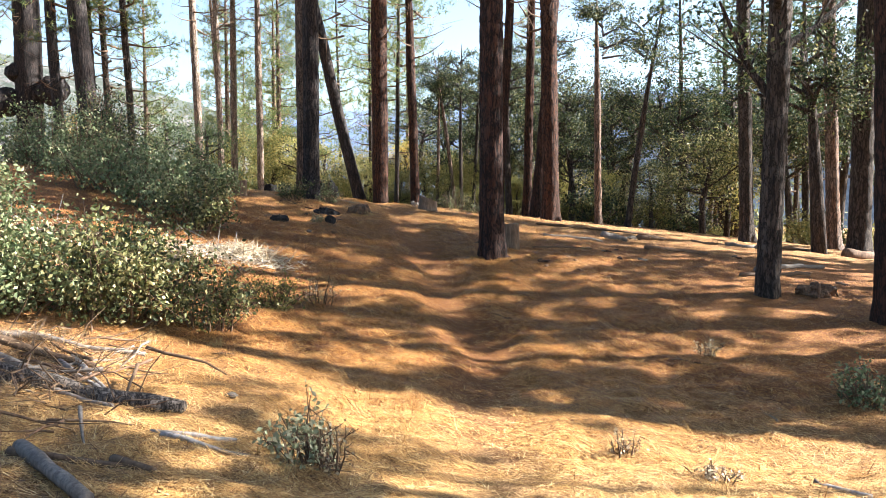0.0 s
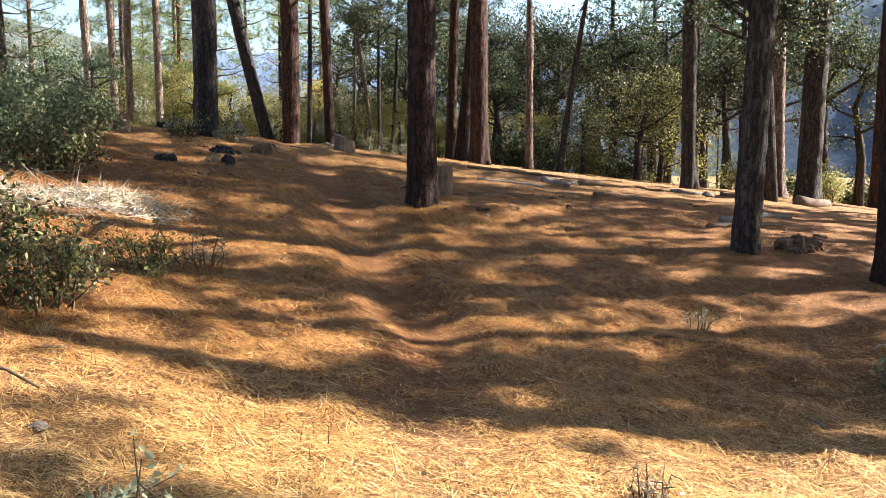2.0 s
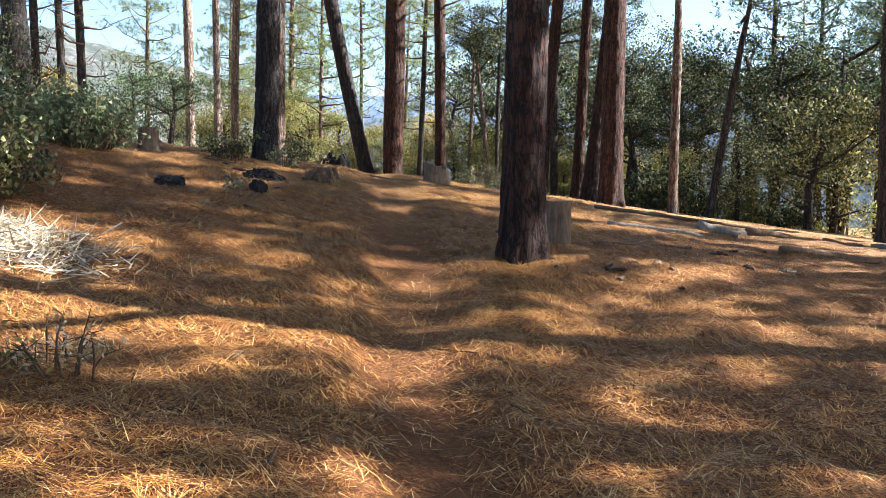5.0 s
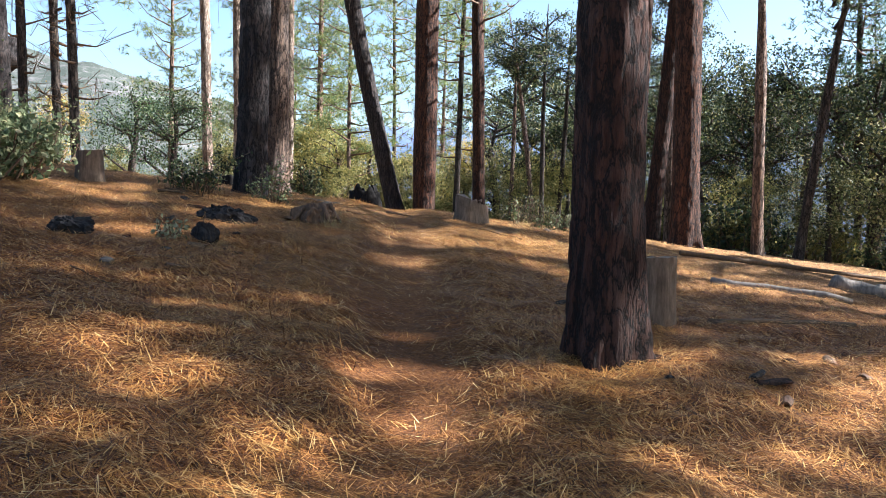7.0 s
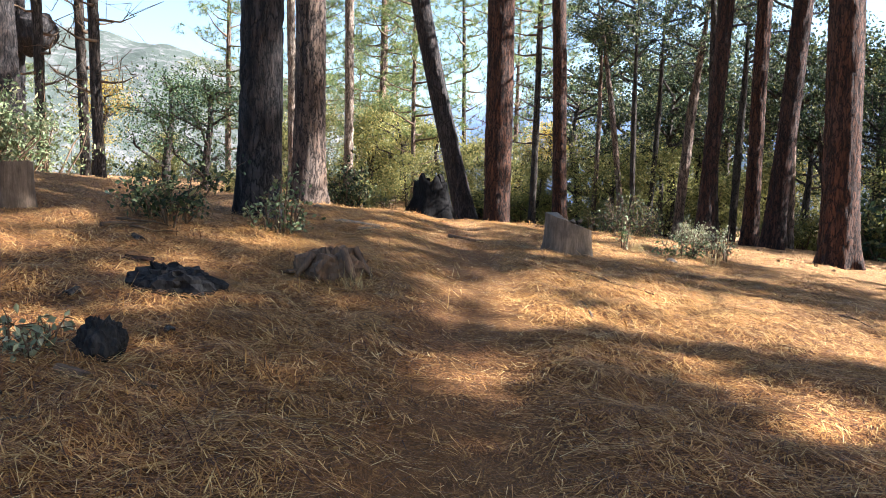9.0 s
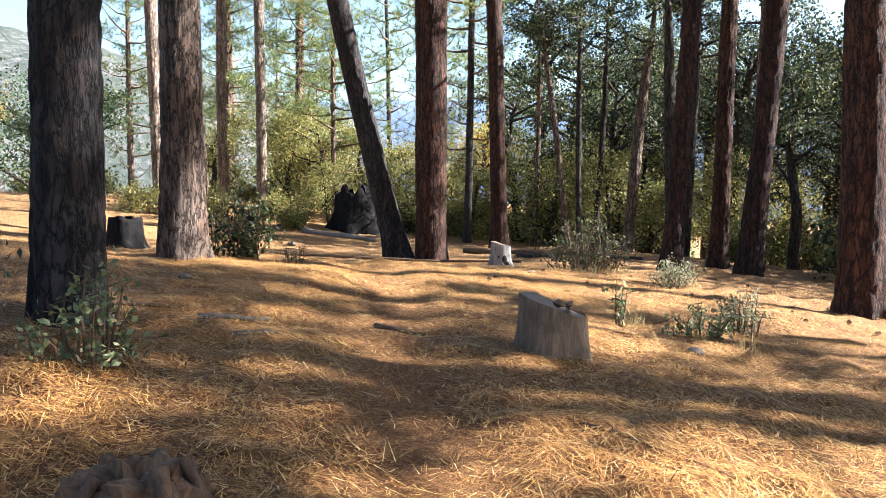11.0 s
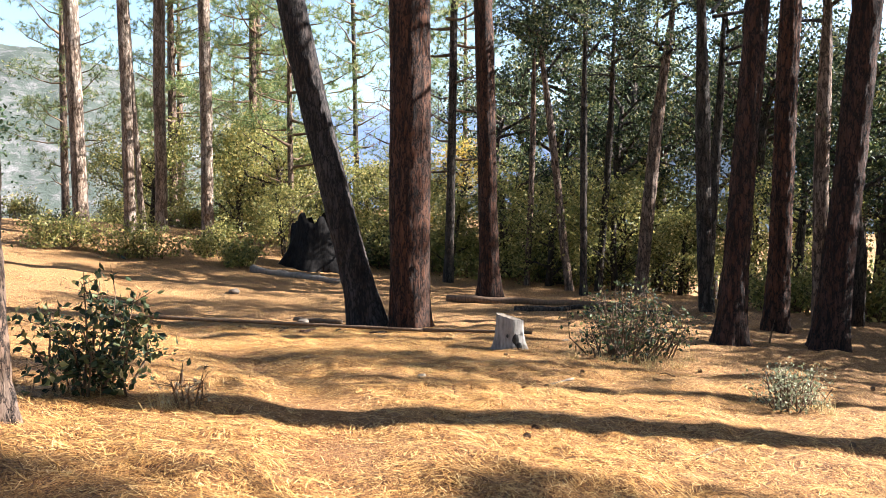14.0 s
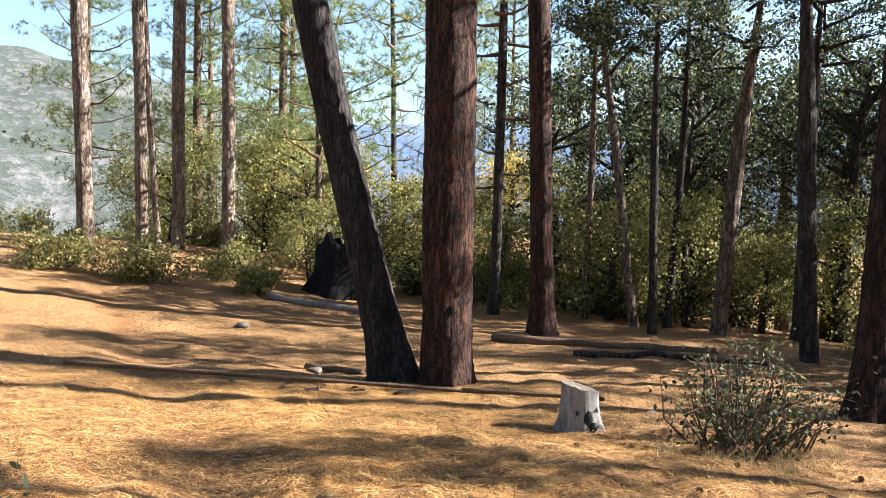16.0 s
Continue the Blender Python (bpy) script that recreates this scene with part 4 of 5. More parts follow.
shrub("shrub", -2.9, 25.5, 0.85, 0.75, "leafy shrub at the foot of a pine", M_OAKLEAF, 1100, 0.06, 12, stems=22)
shrub("shrub", -2.2, 25.3, 0.4, 0.3, "dry brown weed in needles", M_DRYLEAF, 130, 0.03, 13, stems=9)
shrub("shrub", 1.2, 29.75, 1.55, 0.85, "twiggy bush with small dark leaves beside a stump", M_OAKLEAF, 1500, 0.05, 14, stems=60)
shrub("shrub", 2.1, 27.2, 0.7, 0.42, "pale grey-green sage bush", M_SAGE, 1300, 0.03, 15, stems=34)
shrub("shrub", 1.45, 22.9, 0.6, 0.32, "low green manzanita shrub", M_SCRUB, 420, 0.04, 16, stems=18)
shrub("shrub", 0.86, 23.1, 0.3, 0.45, "thin upright sapling with few leaves", M_SCRUB, 60, 0.05, 17, stems=4)
shrub("shrub", 1.9, 23.4, 0.5, 0.45, "pale sage bush beside the trail", M_SAGE, 500, 0.035, 18, stems=18)
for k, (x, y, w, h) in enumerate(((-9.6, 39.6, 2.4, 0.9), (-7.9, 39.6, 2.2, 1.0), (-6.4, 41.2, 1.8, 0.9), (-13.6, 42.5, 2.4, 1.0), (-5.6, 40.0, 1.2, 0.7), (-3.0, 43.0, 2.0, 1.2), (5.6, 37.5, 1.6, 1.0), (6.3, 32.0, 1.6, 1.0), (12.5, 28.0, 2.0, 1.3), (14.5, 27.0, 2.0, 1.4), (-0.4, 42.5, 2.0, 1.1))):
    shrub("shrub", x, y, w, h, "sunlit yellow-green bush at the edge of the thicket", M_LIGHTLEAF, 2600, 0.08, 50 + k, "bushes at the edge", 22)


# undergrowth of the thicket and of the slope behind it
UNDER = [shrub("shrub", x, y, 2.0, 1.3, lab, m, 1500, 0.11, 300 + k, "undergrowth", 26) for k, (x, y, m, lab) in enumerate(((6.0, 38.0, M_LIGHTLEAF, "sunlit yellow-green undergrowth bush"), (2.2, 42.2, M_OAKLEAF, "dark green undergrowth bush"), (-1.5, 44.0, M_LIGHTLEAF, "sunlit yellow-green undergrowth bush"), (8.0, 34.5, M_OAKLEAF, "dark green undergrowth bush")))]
rng = random.Random(19)
for k in range(78):
    x, y = rng.uniform(-20, 22), rng.uniform(42, 58)
    if x > 6:
        y = rng.uniform(27.5, 50)
    if x < -5 and y < 47:
        y += 8
    copy_thing(UNDER[k % 4], pose(x, y, gz(x, y), 0, 0, rng.uniform(0, 360)) @ Matrix.Scale(rng.uniform(0.6, 1.3), 4))


# ---- stumps, logs, stones ----
def stump(x, y, r, h, label, mat, seed, tilt=0.06, flare=0.3, notch=0.0, turn=0):
    """A sawn stump: fluted sides, and a cut top as a part."""
    rg = random.Random(seed)
    t = thing("tree_stump", x, y, gz(x, y), label, "stump", turn=turn)
    seg, rings = 30, 9
    verts = []
    for i in range(rings):
        s = i / (rings - 1)
        z0 = -0.12 + (h + 0.12) * s
        for k in range(seg):
            a = 2 * math.pi * k / seg
            q = r * (1 + flare * math.exp(-max(z0, 0) / (0.35 * h)) * (0.6 + 0.5 * math.cos(5 * a + seed))) + 0.05 * r * noise.noise((math.cos(a) * 4 + seed, math.sin(a) * 4, z0 * 2))
            q -= notch * r * math.exp(-((a - 4.6) / 0.35) ** 2) * math.exp(-((s - 0.3) / 0.3) ** 2)
            z = z0 + (tilt * math.cos(a) * r * 2 + 0.012 * rg.random()) * s * s
            verts.append((math.cos(a) * q, math.sin(a) * q, z))
    faces = [(i * seg + k, i * seg + (k + 1) % seg, (i + 1) * seg + (k + 1) % seg, (i + 1) * seg + k) for i in range(rings - 1) for k in range(seg)]
    part("stump_side", mesh_of("stump_side", verts, faces, mat, True), t)
    rim = [(v[0] * 0.985, v[1] * 0.985, v[2] - 0.004) for v in verts[-seg:]]
    inner = [(v[0] * 0.5, v[1] * 0.5, v[2] - 0.006 + 0.008 * rg.random()) for v in rim]
    top = rim + inner + [(0, 0, h - 0.01)]
    tf = [(k, (k + 1) % seg, seg + (k + 1) % seg, seg + k) for k in range(seg)] + [(seg + k, seg + (k + 1) % seg, 2 * seg) for k in range(seg)]
    part("cut_top", mesh_of("cut_top", top, tf, M_CUT), t, "pale sawn wood with cracks")
    return t


def snag(name, x, y, r, h, label, mat, seed, jag=0.5, tip=None, category="stump"):
    """A broken, hollow stump with a jagged rim."""
    t = thing(name, x, y, gz(x, y), label, category)
    seg, rings = 40, 9
    out, tops = [], [h * (1 - jag * (0.5 + 0.9 * noise.noise((math.cos(2 * math.pi * k / seg) * 1.6 + seed, math.sin(2 * math.pi * k / seg) * 1.6, 0)) + 0.5 * noise.noise((math.cos(2 * math.pi * k / seg) * 5 + seed, math.sin(2 * math.pi * k / seg) * 5, 4)))) for k in range(seg)]
    for wall in (1.0, 0.72):
        for i in range(rings):
            s = i / (rings - 1)
            for k in range(seg):
                a = 2 * math.pi * k / seg
                z = -0.12 + (max(0.15 * h, tops[k]) + 0.12) * s
                q = r * wall * (1 + 0.5 * math.exp(-max(z, 0) / (0.25 * h)) * (0.7 + 0.4 * math.cos(6 * a + seed)) - 0.18 * s) + 0.09 * r * noise.noise((math.cos(a) * 5 + seed, math.sin(a) * 5, z * 2.5))
                out.append((math.cos(a) * q, math.sin(a) * q, z))
    n = seg * rings
    f = []
    for w in (0, 1):
        f += [(w * n + i * seg + k, w * n + i * seg + (k + 1) % seg, w * n + (i + 1) * seg + (k + 1) % seg, w * n + (i + 1) * seg + k) for i in range(rings - 1) for k in range(seg)]
    f += [(n - seg + k, n - seg + (k + 1) % seg, 2 * n - seg + (k + 1) % seg, 2 * n - seg + k) for k in range(seg)]
    part("stump_shell", mesh_of("stump_shell", out, f, mat, True), t)
    if tip:
        a, z, size = tip
        v, ff = tube([(math.cos(a) * r * 0.86, math.sin(a) * r * 0.86, z - size), (math.cos(a) * r * 0.84, math.sin(a) * r * 0.84, z), (math.cos(a) * r * 0.8, math.sin(a) * r * 0.8, z + size * 0.7)], [size * 0.6, size * 0.45, size * 0.1], 7, 0.25, 4)
        part("splinter", mesh_of("splinter", v, ff, M_ORANGE), t, "splintered orange heartwood")
    return t


stump_b = stump(0.27, 21.75, 0.215, 0.315, "sawn tan pine stump with fluted sides beside the trail", M_TAN, 3, -0.19, 0.28, 0.1)
rng = random.Random(2)
for dx, dy, w in ((0.02, 0.12, 0.045), (0.09, 0.08, 0.032)):
    v, f = tube([(dx, dy, 0.26), (dx + 0.01, dy, 0.31), (dx + 0.03, dy + 0.01, 0.335)], [w, w * 0.8, w * 0.25], 7, 0.2, int(w * 1000))
    part("splinter", mesh_of("splinter", v, f, M_TAN), stump_b, "broken splinter of dark wood")
stump(1.69, 16.0, 0.145, 0.44, "weathered brown sawn stump beside a pine", M_TAN, 5, 0.02, 0.15)
t = stump(-0.05, 29.95, 0.15, 0.36, "bleached grey stump with a dark hollow in its side", M_BLEACH, 8, -0.14, 0.5, 0.35)
# flattened dark balls stand in for the shade inside rot holes
for dx, dz, w, h in ((0.05, 0.12, 0.045, 0.075), (0.10, 0.05, 0.03, 0.05), (-0.03, 0.17, 0.014, 0.02)):
    bm = bmesh.new()
    bmesh.ops.create_uvsphere(bm, u_segments=14, v_segments=8, radius=1)
    for v in bm.verts:
        v.co = Vector((v.co.x * w, v.co.y * 0.02, v.co.z * h)) * (1 + 0.2 * noise.noise(v.co * 3))
    me = bpy.data.meshes.new("hollow")
    bm.to_mesh(me)
    bm.free()
    me.materials.append(M_COAL)
    part("hollow", me, t, "dark lump standing for the shade in a rotted hollow", Matrix.Translation((dx, -0.158 + abs(dx) * 0.35 - 0.02 * (dz < 0.1), dz)))
stump(-3.83, 19.4, 0.14, 0.32, "pale weathered sawn stump on the bank", M_TAN, 9, 0.05, 0.2)
snag("burnt_stump", -4.2, 41.3, 0.62, 1.45, "big charred black stump with a jagged rim", M_BLACK, 4, 0.5, (2.4, 1.25, 0.16))
snag("burnt_stump", -4.2, 25.7, 0.21, 0.37, "charred black stump behind a pine", M_BLACK, 7, 0.12)
shrub("shrub", -1.85, 16.6, 0.45, 0.2, "low plant with pale dry leaves", M_SAGE, 60, 0.05, 72, stems=9)


def chunk(name, x, y, size, label, mat, seed, category, roots=0):
    """A low lump of old stump; roots splay from it where it has them."""
    t = thing(name, x, y, gz(x, y), label, category)
    bm = bmesh.new()
    bmesh.ops.create_icosphere(bm, subdivisions=4, radius=1)
    for v in bm.verts:
        p = v.co.copy()
        side = Vector((p.x, p.y, p.z * 0.25))
        k = 1 + 0.35 * noise.noise(p * 1.3 + Vector((seed, 0, 0))) + 0.30 * noise.noise(side * 4.5 + Vector((0, seed, 0))) + 0.20 * abs(noise.noise(side * 10)) + 0.08 * noise.noise(p * 20)
        if p.z > 0.45:
            k *= 1 - 0.55 * (p.z - 0.45) + 0.30 * noise.noise(p * 5 + Vector((0, 0, seed)))
        v.co = Vector((p.x * k * size[0], p.y * k * size[1], p.z * k * size[2] + 0.25 * size[2]))
    me = bpy.data.meshes.new("stump_body")
    bm.to_mesh(me)
    bm.free()
    me.materials.append(mat)
    part("stump_body", me, t)
    rg = random.Random(seed)
    for k in range(roots):
        a = 2 * math.pi * k / roots + rg.uniform(-0.3, 0.3)
        ln = rg.uniform(0.02, 0.11)
        c, q = math.cos(a), math.sin(a)
        pts = [(c * size[0] * 0.75, q * size[1] * 0.75, size[2] * rg.uniform(0.6, 1.15)), (c * size[0] * 1.02, q * size[1] * 1.02, size[2] * rg.uniform(0.3, 0.6)), (c * (size[0] + ln), q * (size[1] + ln), gz(x + c * (size[0] + ln), y + q * (size[1] + ln)) - gz(x, y) - 0.01)]
        v, f = tube(pts, [0.026, 0.024, 0.010], 6, 0.35, seed + k)
        part("root", mesh_of("root", v, f, M_ROT, True), t)
    return t


chunk("burnt_stump", -1.83, 17.85, (0.22, 0.17, 0.13), "low charred black stump remnant on needles", M_COAL, 6, "stump")
chunk("burnt_stump", -1.64, 16.75, (0.10, 0.09, 0.13), "small charred stump half sunk in needles", M_COAL, 12, "stump")
chunk("burnt_stump", -2.55, 16.4, (0.16, 0.12, 0.10), "charred root lump sunk in needles", M_COAL, 15, "stump")
chunk("rotten_stump", -1.22, 18.85, (0.20, 0.16, 0.18), "rotten brown stump with splayed roots", M_ROT, 11, "stump", 11)
chunk("rotten_stump", 6.1, 13.35, (0.24, 0.2, 0.17), "rotten chunk of stump under the oak", M_ROT, 14, "stump", 4)


def log(name, a, b, r, label, mat, seed, group="", category="log", taper=0.7, lift=0.55, stiff=False):
    """A fallen log or branch lying on the ground from a to b."""
    rg = random.Random(seed)
    n = max(4, int(math.hypot(b[0] - a[0], b[1] - a[1]) / 0.22))
    pts, rad = [], []
    za, zb = gz(*a), gz(*b)
    rise = 0.75 * max(gz(a[0] + (b[0] - a[0]) * k / 20, a[1] + (b[1] - a[1]) * k / 20) - za - (zb - za) * k / 20 for k in range(21))
    for i in range(n + 1):
        s = i / n
        x, y = a[0] + (b[0] - a[0]) * s + rg.uniform(-1, 1) * r * 0.35, a[1] + (b[1] - a[1]) * s + rg.uniform(-1, 1) * r * 0.35
        pts.append(Vector((x, y, gz(x, y) + r * lift * (1 - (1 - taper) * s))))
        # a long stiff pole bridges the hollows
        if stiff:
            pts[-1].z = za + (zb - za) * s + rise + r * lift
        rad.append(r * (1 - (1 - taper) * s) * rg.uniform(0.9, 1.1))
    o = pts[0].copy()
    t = tagged(new(name), label, category, group)
    t.empty_display_size = 0.1
    t.matrix_world = Matrix.Translation(o)
    v, f = tube([p - o for p in pts], rad, 10, 0.16, seed)
    part("wood", mesh_of("wood", v, f, mat, True), t)
    return t


def stone(x, y, s, seed, label="grey-brown stone lying in dry needles"):
    bm = bmesh.new()
    bmesh.ops.create_icosphere(bm, subdivisions=2, radius=s)
    for v in bm.verts:
        v.co *= 1 + 0.35 * noise.noise(v.co / s * 1.1 + Vector((seed * 3.1, 0, 0)))
        v.co.z *= 0.6
    me = bpy.data.meshes.new("stone")
    bm.to_mesh(me)
    bm.free()
    me.materials.append(M_STONE)
    ob = tagged(new("stone", me), label, "stone", "stones on the forest floor")
    ob.matrix_world = pose(x, y, gz(x, y) + s * 0.25, 0, 0, seed * 50)


# branches heaped at the start of the walk
PB, BR = "branch heap", "fallen grey branch in a heap of dead wood"
log("fallen_log", (-2.95, 6.12), (-1.6, 5.97), 0.085, "weathered grey-barked log half covered by needles", M_LOGBARK, 1, lift=0.35)
for k, (a, b, r, m) in enumerate((((-3.2, 6.5), (-2.0, 5.75), 0.035, M_GREY), ((-2.7, 7.0), (-2.1, 6.1), 0.028, M_BLEACH), ((-3.4, 6.9), (-2.5, 6.9), 0.04, M_TWIG), ((-3.7, 7.2), (-2.3, 7.5), 0.035, M_GREY),
                                  ((-3.0, 6.1), (-2.5, 7.2), 0.022, M_GREY), ((-3.8, 6.3), (-2.9, 5.9), 0.03, M_TWIG), ((-2.2, 4.75), (-1.5, 4.7), 0.03, M_TWIG), ((-1.55, 5.3), (-1.0, 5.22), 0.02, M_BLEACH),
                                  ((-2.6, 4.3), (-1.9, 3.9), 0.055, M_GREY), ((-4.0, 7.0), (-3.1, 7.6), 0.03, M_GREY), ((-2.9, 12.3), (-2.2, 12.9), 0.03, M_GREY), ((-3.0, 12.9), (-2.1, 12.6), 0.025, M_GREY))):
    log("fallen_branch", a, b, r, BR, m, 30 + k, PB, "branch", lift=0.7 + 0.5 * (k % 3), taper=0.5)
for a, b, r, m, lab in (((-2.78, 6.9), (-2.12, 6.1), 0.024, M_BLEACH, "pale bare branch leaning over a heap of dead wood"), ((-3.15, 6.65), (-2.7, 6.38), 0.035, M_GREY, "short grey branch in a heap of dead wood"), ((-1.65, 5.42), (-1.14, 5.5), 0.022, M_BLEACH, "bleached stick lying in sunlit needles"), ((-2.15, 4.8), (-1.55, 4.1), 0.045, M_GREY, "smooth grey log in shade"), ((-1.66, 4.76), (-1.4, 4.65), 0.028, M_TWIG, "short tan piece of branch in shade")):
    log("fallen_branch", a, b, r, lab, m, 700 + int(r * 1000), PB, "branch", lift=1.0, taper=0.8)
rng = random.Random(77)
for k in range(54):
    x, y = rng.uniform(-4.2, -2.0), rng.uniform(5.0, 7.8)
    a, ln = rng.uniform(0, 6.28), rng.uniform(0.3, 0.8)
    log("fallen_branch", (x, y), (x + math.cos(a) * ln, y + math.sin(a) * ln), rng.uniform(0.005, 0.016), "thin dead twig in a heap of wood", rng.choice((M_GREY, M_TWIG, M_ROT)), 400 + k, PB, "branch", lift=rng.uniform(1, 12), taper=0.4)
# long poles and logs on the forest floor
log("fallen_log", (2.8, 20.7), (5.9, 22.4), 0.032, "long thin pole lying in sunlit needles", M_TWIG, 3, lift=1.2, stiff=True)
log("fallen_log", (2.1, 16.15), (3.3, 16.75), 0.022, "thin grey log in the shade of a pine", M_TWIG, 4)
log("fallen_log", (-5.4, 31.75), (-1.0, 31.75), 0.028, "long thin pole at the foot of two pines", M_TWIG, 6, lift=2.2, stiff=True)
log("fallen_log", (-1.1, 31.75), (0.3, 31.35), 0.026, "thin pole at the foot of two pines", M_TWIG, 7, lift=2.0, stiff=True)
log("fallen_log", (-5.3, 39.6), (-3.3, 39.2), 0.10, "grey log beside a burnt stump", M_GREY, 8)
log("fallen_log", (-0.9, 37.0), (2.5, 36.2), 0.085, "dark log in the shade of the thicket", M_ROT, 9)
log("fallen_log", (0.3, 35.7), (3.0, 35.3), 0.06, "dark log in the shade of the thicket", M_OAK, 10)
for k, (a, b, r) in enumerate((((4.0, 19.1), (4.5, 19.0), 0.085), ((5.2, 20.7), (5.9, 20.9), 0.075), ((6.6, 21.2), (7.3, 21.4), 0.05), ((7.6, 21.7), (8.4, 21.9), 0.06), ((9.0, 22.2), (9.8, 22.0), 0.055), ((4.4, 17.0), (5.8, 17.6), 0.05), ((6.0, 15.5), (7.6, 16.4), 0.06), ((5.4, 14.6), (6.8, 15.2), 0.05), ((10.3, 21.0), (11.2, 21.4), 0.14), ((2.6, 18.3), (3.8, 18.1), 0.045))):
    log("fallen_log", a, b, r, "short bleached log on the sunny bank", (M_GREY, M_TWIG, M_ROT)[k % 3], 90 + k, "logs on the bank")
for k, (a, b, r) in enumerate((((-2.9, 19.0), (-2.75, 19.5), 0.014), ((-2.75, 19.1), (-2.5, 19.35), 0.010), ((-2.95, 19.3), (-2.6, 19.4), 0.008))):
    log("fallen_branch", a, b, r, "dead branch beside a low shrub", M_TWIG, 130 + k, category="branch", lift=2.5 + 2 * k, taper=0.4)
log("fallen_branch", (-1.9, 21.35), (-1.5, 21.55), 0.02, "broken pale stick on needles", M_GREY, 110, category="branch")
log("fallen_branch", (-1.6, 21.05), (-1.35, 21.15), 0.018, "broken pale stick on needles", M_GREY, 111, category="branch")
log("fallen_branch", (-2.6, 21.2), (-2.05, 21.45), 0.018, "thin dark stick on needles", M_TWIG, 112, category="branch")
log("fallen_branch", (-0.9, 22.0), (-0.55, 21.9), 0.02, "dark stick on needles", M_TWIG, 113, category="branch")
log("fallen_branch", (2.72, 5.95), (3.0, 5.7), 0.022, "short bleached stick in sunlit needles", M_BLEACH, 116, category="branch", lift=0.9)
log("fallen_branch", (0.3, 20.2), (0.9, 19.8), 0.01, "thin twig on needles", M_TWIG, 114, category="branch")
log("fallen_branch", (-3.2, 33.6), (-2.4, 33.3), 0.05, "broken branch at the foot of a pine", M_TWIG, 115, category="branch")
rng = random.Random(31)
for k in range(60):
    x, y = rng.uniform(-4, 5), rng.uniform(6, 33)
    if abs(x - float(trail_x(y))) < 0.5:
        continue
    a, ln = rng.uniform(0, 6.28), rng.uniform(0.15, 0.6)
    log("fallen_branch", (x, y), (x + math.cos(a) * ln, y + math.sin(a) * ln), rng.uniform(0.004, 0.011), "thin dead twig on dry needles", rng.choice((M_GREY, M_TWIG, M_TWIG)), 200 + k, "twigs on the forest floor", "branch", lift=1.4, taper=0.4)
for k, (x, y, s) in enumerate(((1.28, 22.3, 0.06), (-2.45, 22.7, 0.05), (-0.9, 27.2, 0.04), (-4.9, 36.5, 0.1), (8.3, 21.3, 0.15), (4.9, 20.2, 0.13), (0.7, 31.0, 0.05), (-3.0, 33.3, 0.09), (-1.9, 15.6, 0.05), (-1.4, 6.6, 0.05))):
    stone(x, y, s, k)


def bark_chip(x, y, size, seed):
    """A curved, broken flake of bark lying on the litter."""
    rg = random.Random(seed)
    w, h, n = size * rg.uniform(0.35, 0.6), size, 5
    verts, faces = [], []
    for top in (1, 0):
        for i in range(n):
            for k in range(4):
                u, v = i / (n - 1) - 0.5, k / 3 - 0.5
                verts.append((u * h + rg.uniform(-0.06, 0.06) * h, v * w * (1 - 0.8 * u * u) + rg.uniform(-0.05, 0.05) * w, 0.22 * w * (1 - 4 * v * v) + (0.012 if top else 0.0) + rg.uniform(-0.004, 0.004)))
    for t0 in (0, 4 * n):
        faces += [(t0 + i * 4 + k, t0 + i * 4 + k + 1, t0 + i * 4 + k + 5, t0 + i * 4 + k + 4) for i in range(n - 1) for k in range(3)]
    ring = [k for k in range(4)] + [i * 4 + 3 for i in range(1, n)] + [(n - 1) * 4 + k for k in (2, 1, 0)] + [i * 4 for i in range(n - 2, 0, -1)]
    faces += [(ring[i], ring[(i + 1) % len(ring)], ring[(i + 1) % len(ring)] + 4 * n, ring[i] + 4 * n) for i in range(len(ring))]
    ob = tagged(new("bark_chip", mesh_of("bark_chip", verts, faces, (M_LOGBARK, M_ROT, M_PINE)[seed % 3])), "curled flake of dead bark lying on dry needles", "bark", "flakes of bark")
    ob.matrix_world = pose(x, y, gz(x, y) + 0.006, rg.uniform(-12, 12), rg.uniform(-12, 12), rg.uniform(0, 360))


rng = random.Random(57)
for k in range(46):
    x, y = ((rng.gauss(-2.6, 0.7), rng.gauss(31.75, 0.16)), (rng.gauss(1.9, 0.5), rng.gauss(15.3, 0.5)), (rng.uniform(3.0, 7.0), rng.uniform(13.8, 18.5)), (rng.uniform(-3.2, -1.2), rng.uniform(15.5, 19.5)))[k % 4]
    bark_chip(x, y, rng.uniform(0.07, 0.2), k)


def pine_cone_mesh():
    v, f = [], []
    for i in range(9):
        for k in range(8):
            a = 2 * math.pi * (k + 0.5 * (i % 2)) / 8
            z, r = i / 8, math.sin(math.pi * (0.12 + 0.82 * i / 8)) * 0.5
            c, s = math.cos(a), math.sin(a)
            o = len(v)
            v += [(c * r * 0.5, s * r * 0.5, z - 0.1), (c * r - s * 0.12, s * r + c * 0.12, z), (c * r * 1.12, s * r * 1.12, z + 0.06), (c * r + s * 0.12, s * r - c * 0.12, z)]
            f += [(o, o + 1, o + 2), (o, o + 2, o + 3)]
    return mesh_of("pine_cone", v, f, M_CONE)


CONE = pine_cone_mesh()
for k in range(22):
    x, y = rng.uniform(-0.5, 4.0), rng.uniform(24, 30)
    ob = tagged(new("pine_cone", CONE), "brown open pine cone lying on dry needles", "pine cone", "fallen pine cones")
    ob.matrix_world = pose(x, y, gz(x, y) + 0.018, 90, rng.uniform(-20, 20), rng.uniform(0, 360)) @ Matrix.Scale(0.045, 4)


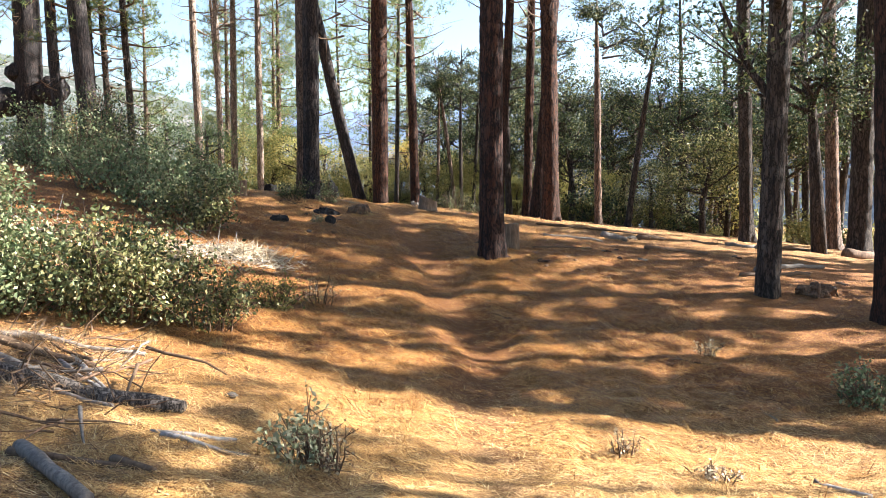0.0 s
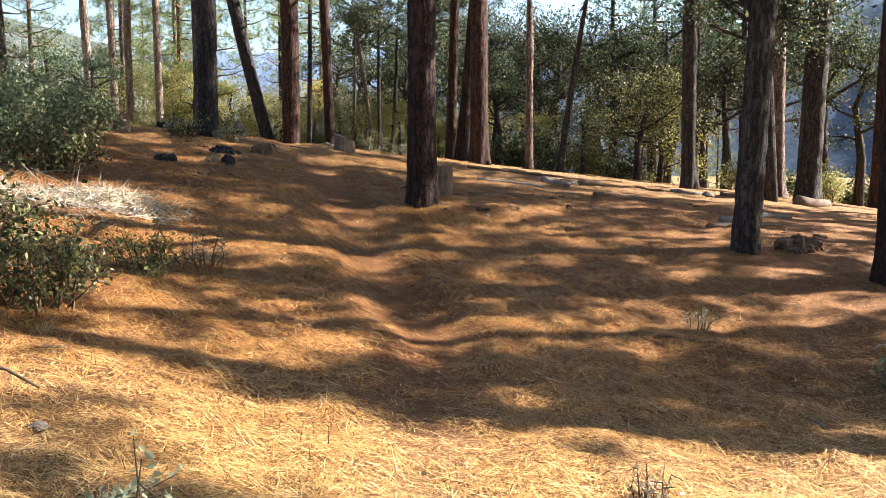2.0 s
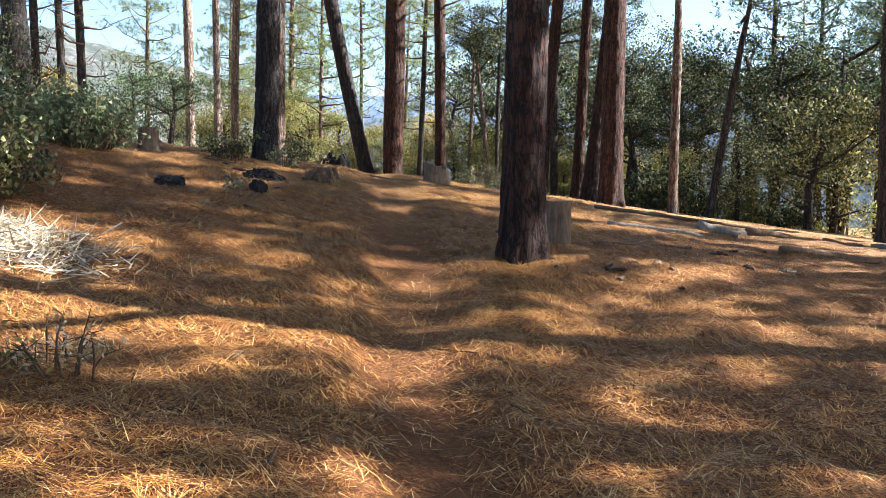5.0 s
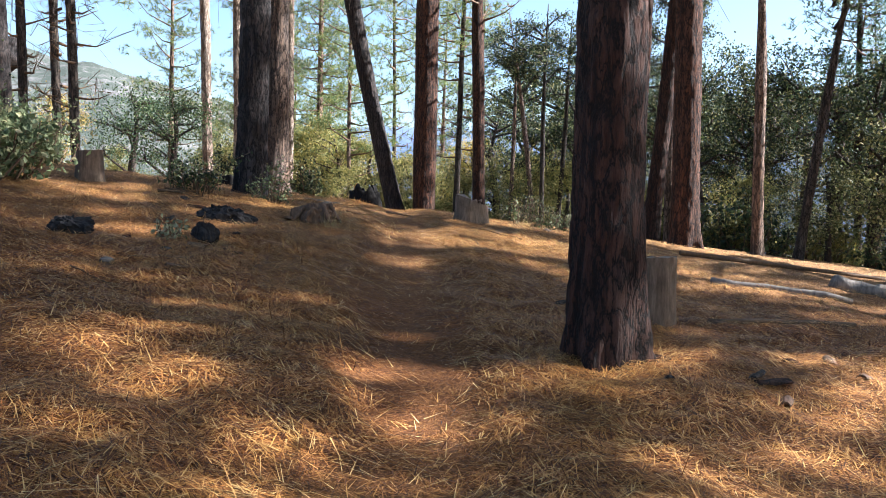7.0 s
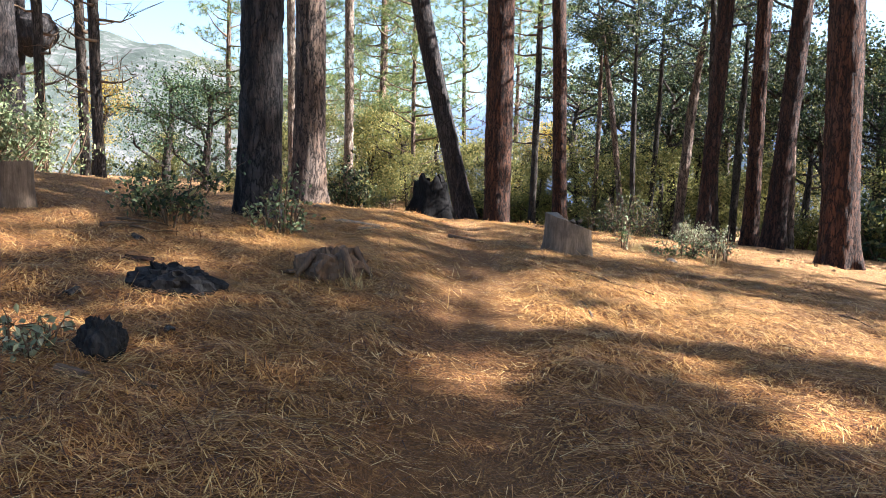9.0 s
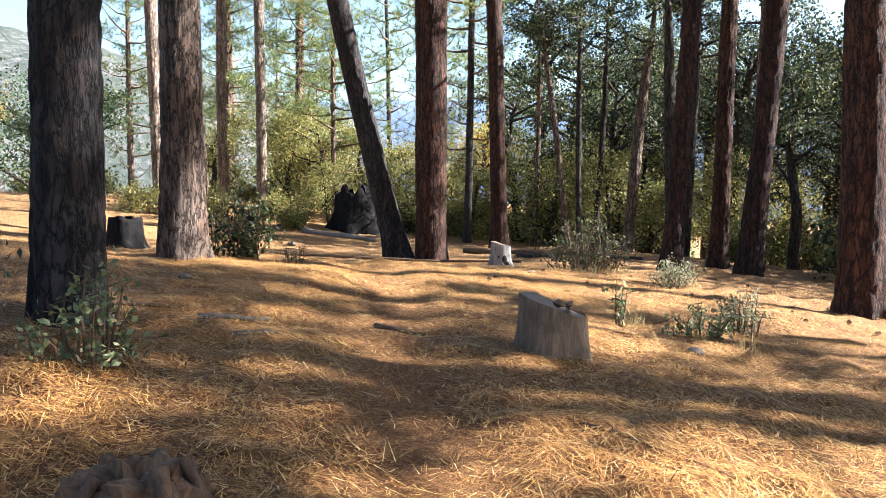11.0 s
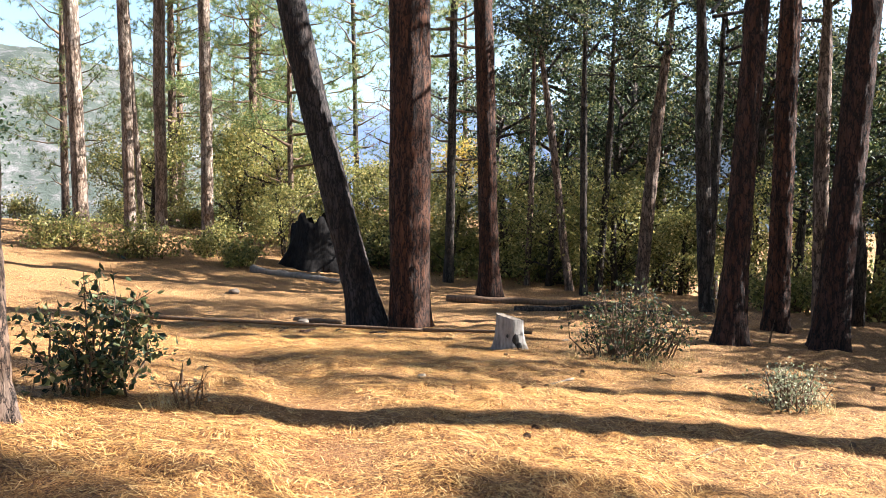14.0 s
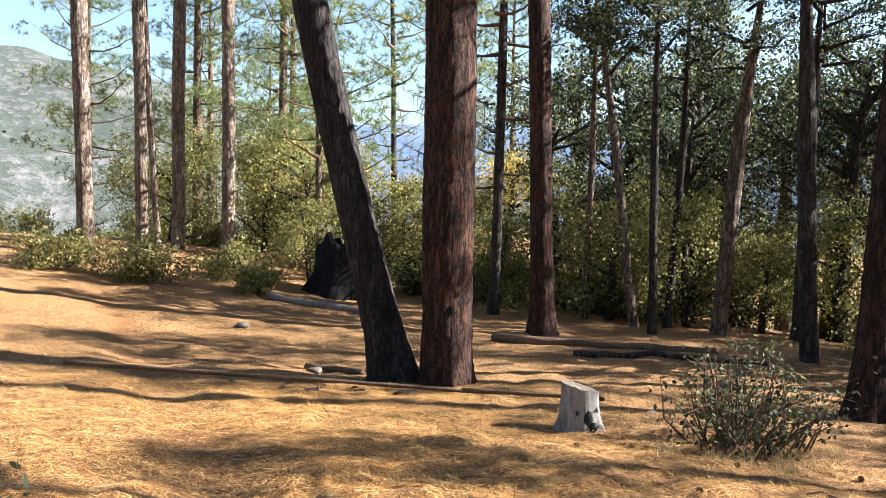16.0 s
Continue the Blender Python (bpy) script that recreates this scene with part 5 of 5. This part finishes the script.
# ---- dry grass ----
def grass_tuft(x, y, h, n, seed):
    rg = np.random.default_rng(seed)
    a = np.stack([rg.normal(0, 0.05, n), rg.normal(0, 0.05, n), np.full(n, -0.01)], -1)
    d = unit(np.stack([rg.normal(0, 0.45, n), rg.normal(0, 0.45, n), np.ones(n)], -1)) * h * rg.uniform(0.5, 1.1, (n, 1))
    side = unit(np.cross(d, rg.normal(size=d.shape))) * 0.0022
    ob = tagged(new("grass_tuft", slivers("grass_tuft", a, a + d, side, M_STRAW)), "tuft of dry straw-coloured grass", "grass", "dry grass tufts", kind="stuff")
    ob.matrix_world = pose(x, y, gz(x, y))


M_STRAW = leaf_material("straw", [(0, (0.26, 0.17, 0.07)), (0.6, (0.45, 0.33, 0.15)), (1, (0.62, 0.52, 0.28))], 0.2, 0.7)
rng = random.Random(44)
for k, (x, y) in enumerate(((1.65, 29.2), (0.6, 29.3), (1.3, 28.9), (1.05, 29.1), (1.5, 29.45), (1.85, 29.5), (0.85, 29.05), (-0.8, 5.0), (-1.6, 10.3), (-1.2, 11.2), (3.4, 10.1), (1.7, 22.7), (-2.3, 25.2), (-1.0, 18.6), (2.3, 27.0), (4.4, 8.0), (-0.3, 23.9), (1.0, 23.2), (-2.4, 7.9), (-1.9, 8.4))):
    grass_tuft(x, y, rng.uniform(0.12, 0.24), 60, 500 + k)
for k in range(20):
    x, y = rng.uniform(-4, 5), rng.uniform(6, 32)
    if abs(x - float(trail_x(y))) > 0.8:
        grass_tuft(x, y, rng.uniform(0.06, 0.14), 26, 540 + k)


# ---- upright sticks ----
def stick(x, y, h, lean, seed):
    v, f = tube([(0, 0, -0.05), (lean * 0.4, 0, h * 0.5), (lean, 0.02, h)], [0.014, 0.010, 0.006], 7, 0.15, seed)
    ob = tagged(new("upright_stick", mesh_of("upright_stick", v, f, M_TWIG, True)), "short broken stick standing in the needles", "stick", "upright sticks")
    ob.matrix_world = pose(x, y, gz(x, y), 0, 0, seed * 40)


for k, (x, y, h) in enumerate(((3.5, 31.9, 0.3), (-2.46, 25.9, 0.16), (-2.6, 19.7, 0.16))):
    stick(x, y, h, 0.08 - 0.05 * k, k)


# ---- far woods ----
def build_far_woods():
    rg = np.random.default_rng(3)
    n = 420
    r, a = rg.uniform(70, 330, n), rg.uniform(-1.25, 1.25, n)
    x, y = -np.sin(a) * r, 18 + np.cos(a) * r
    h = rg.uniform(4, 9, n)
    z = floor_z(x, y)
    u = rg.uniform(0, 1, (n, 70)) ** 0.8
    ang, rad = rg.uniform(0, 2 * np.pi, (n, 70)), np.sqrt(rg.uniform(0, 1, (n, 70)))
    w = 0.30 * h[:, None] * (1.05 - u) * rad
    c = np.stack([x[:, None] + np.cos(ang) * w, y[:, None] + np.sin(ang) * w, z[:, None] + u * h[:, None]], -1).reshape(-1, 3)
    tagged(new("far_woods", leaves_mesh("far_woods", c, 0.9, M_TUFT, rg)), "distant woods below the mountains", "trees", kind="stuff")


build_far_woods()
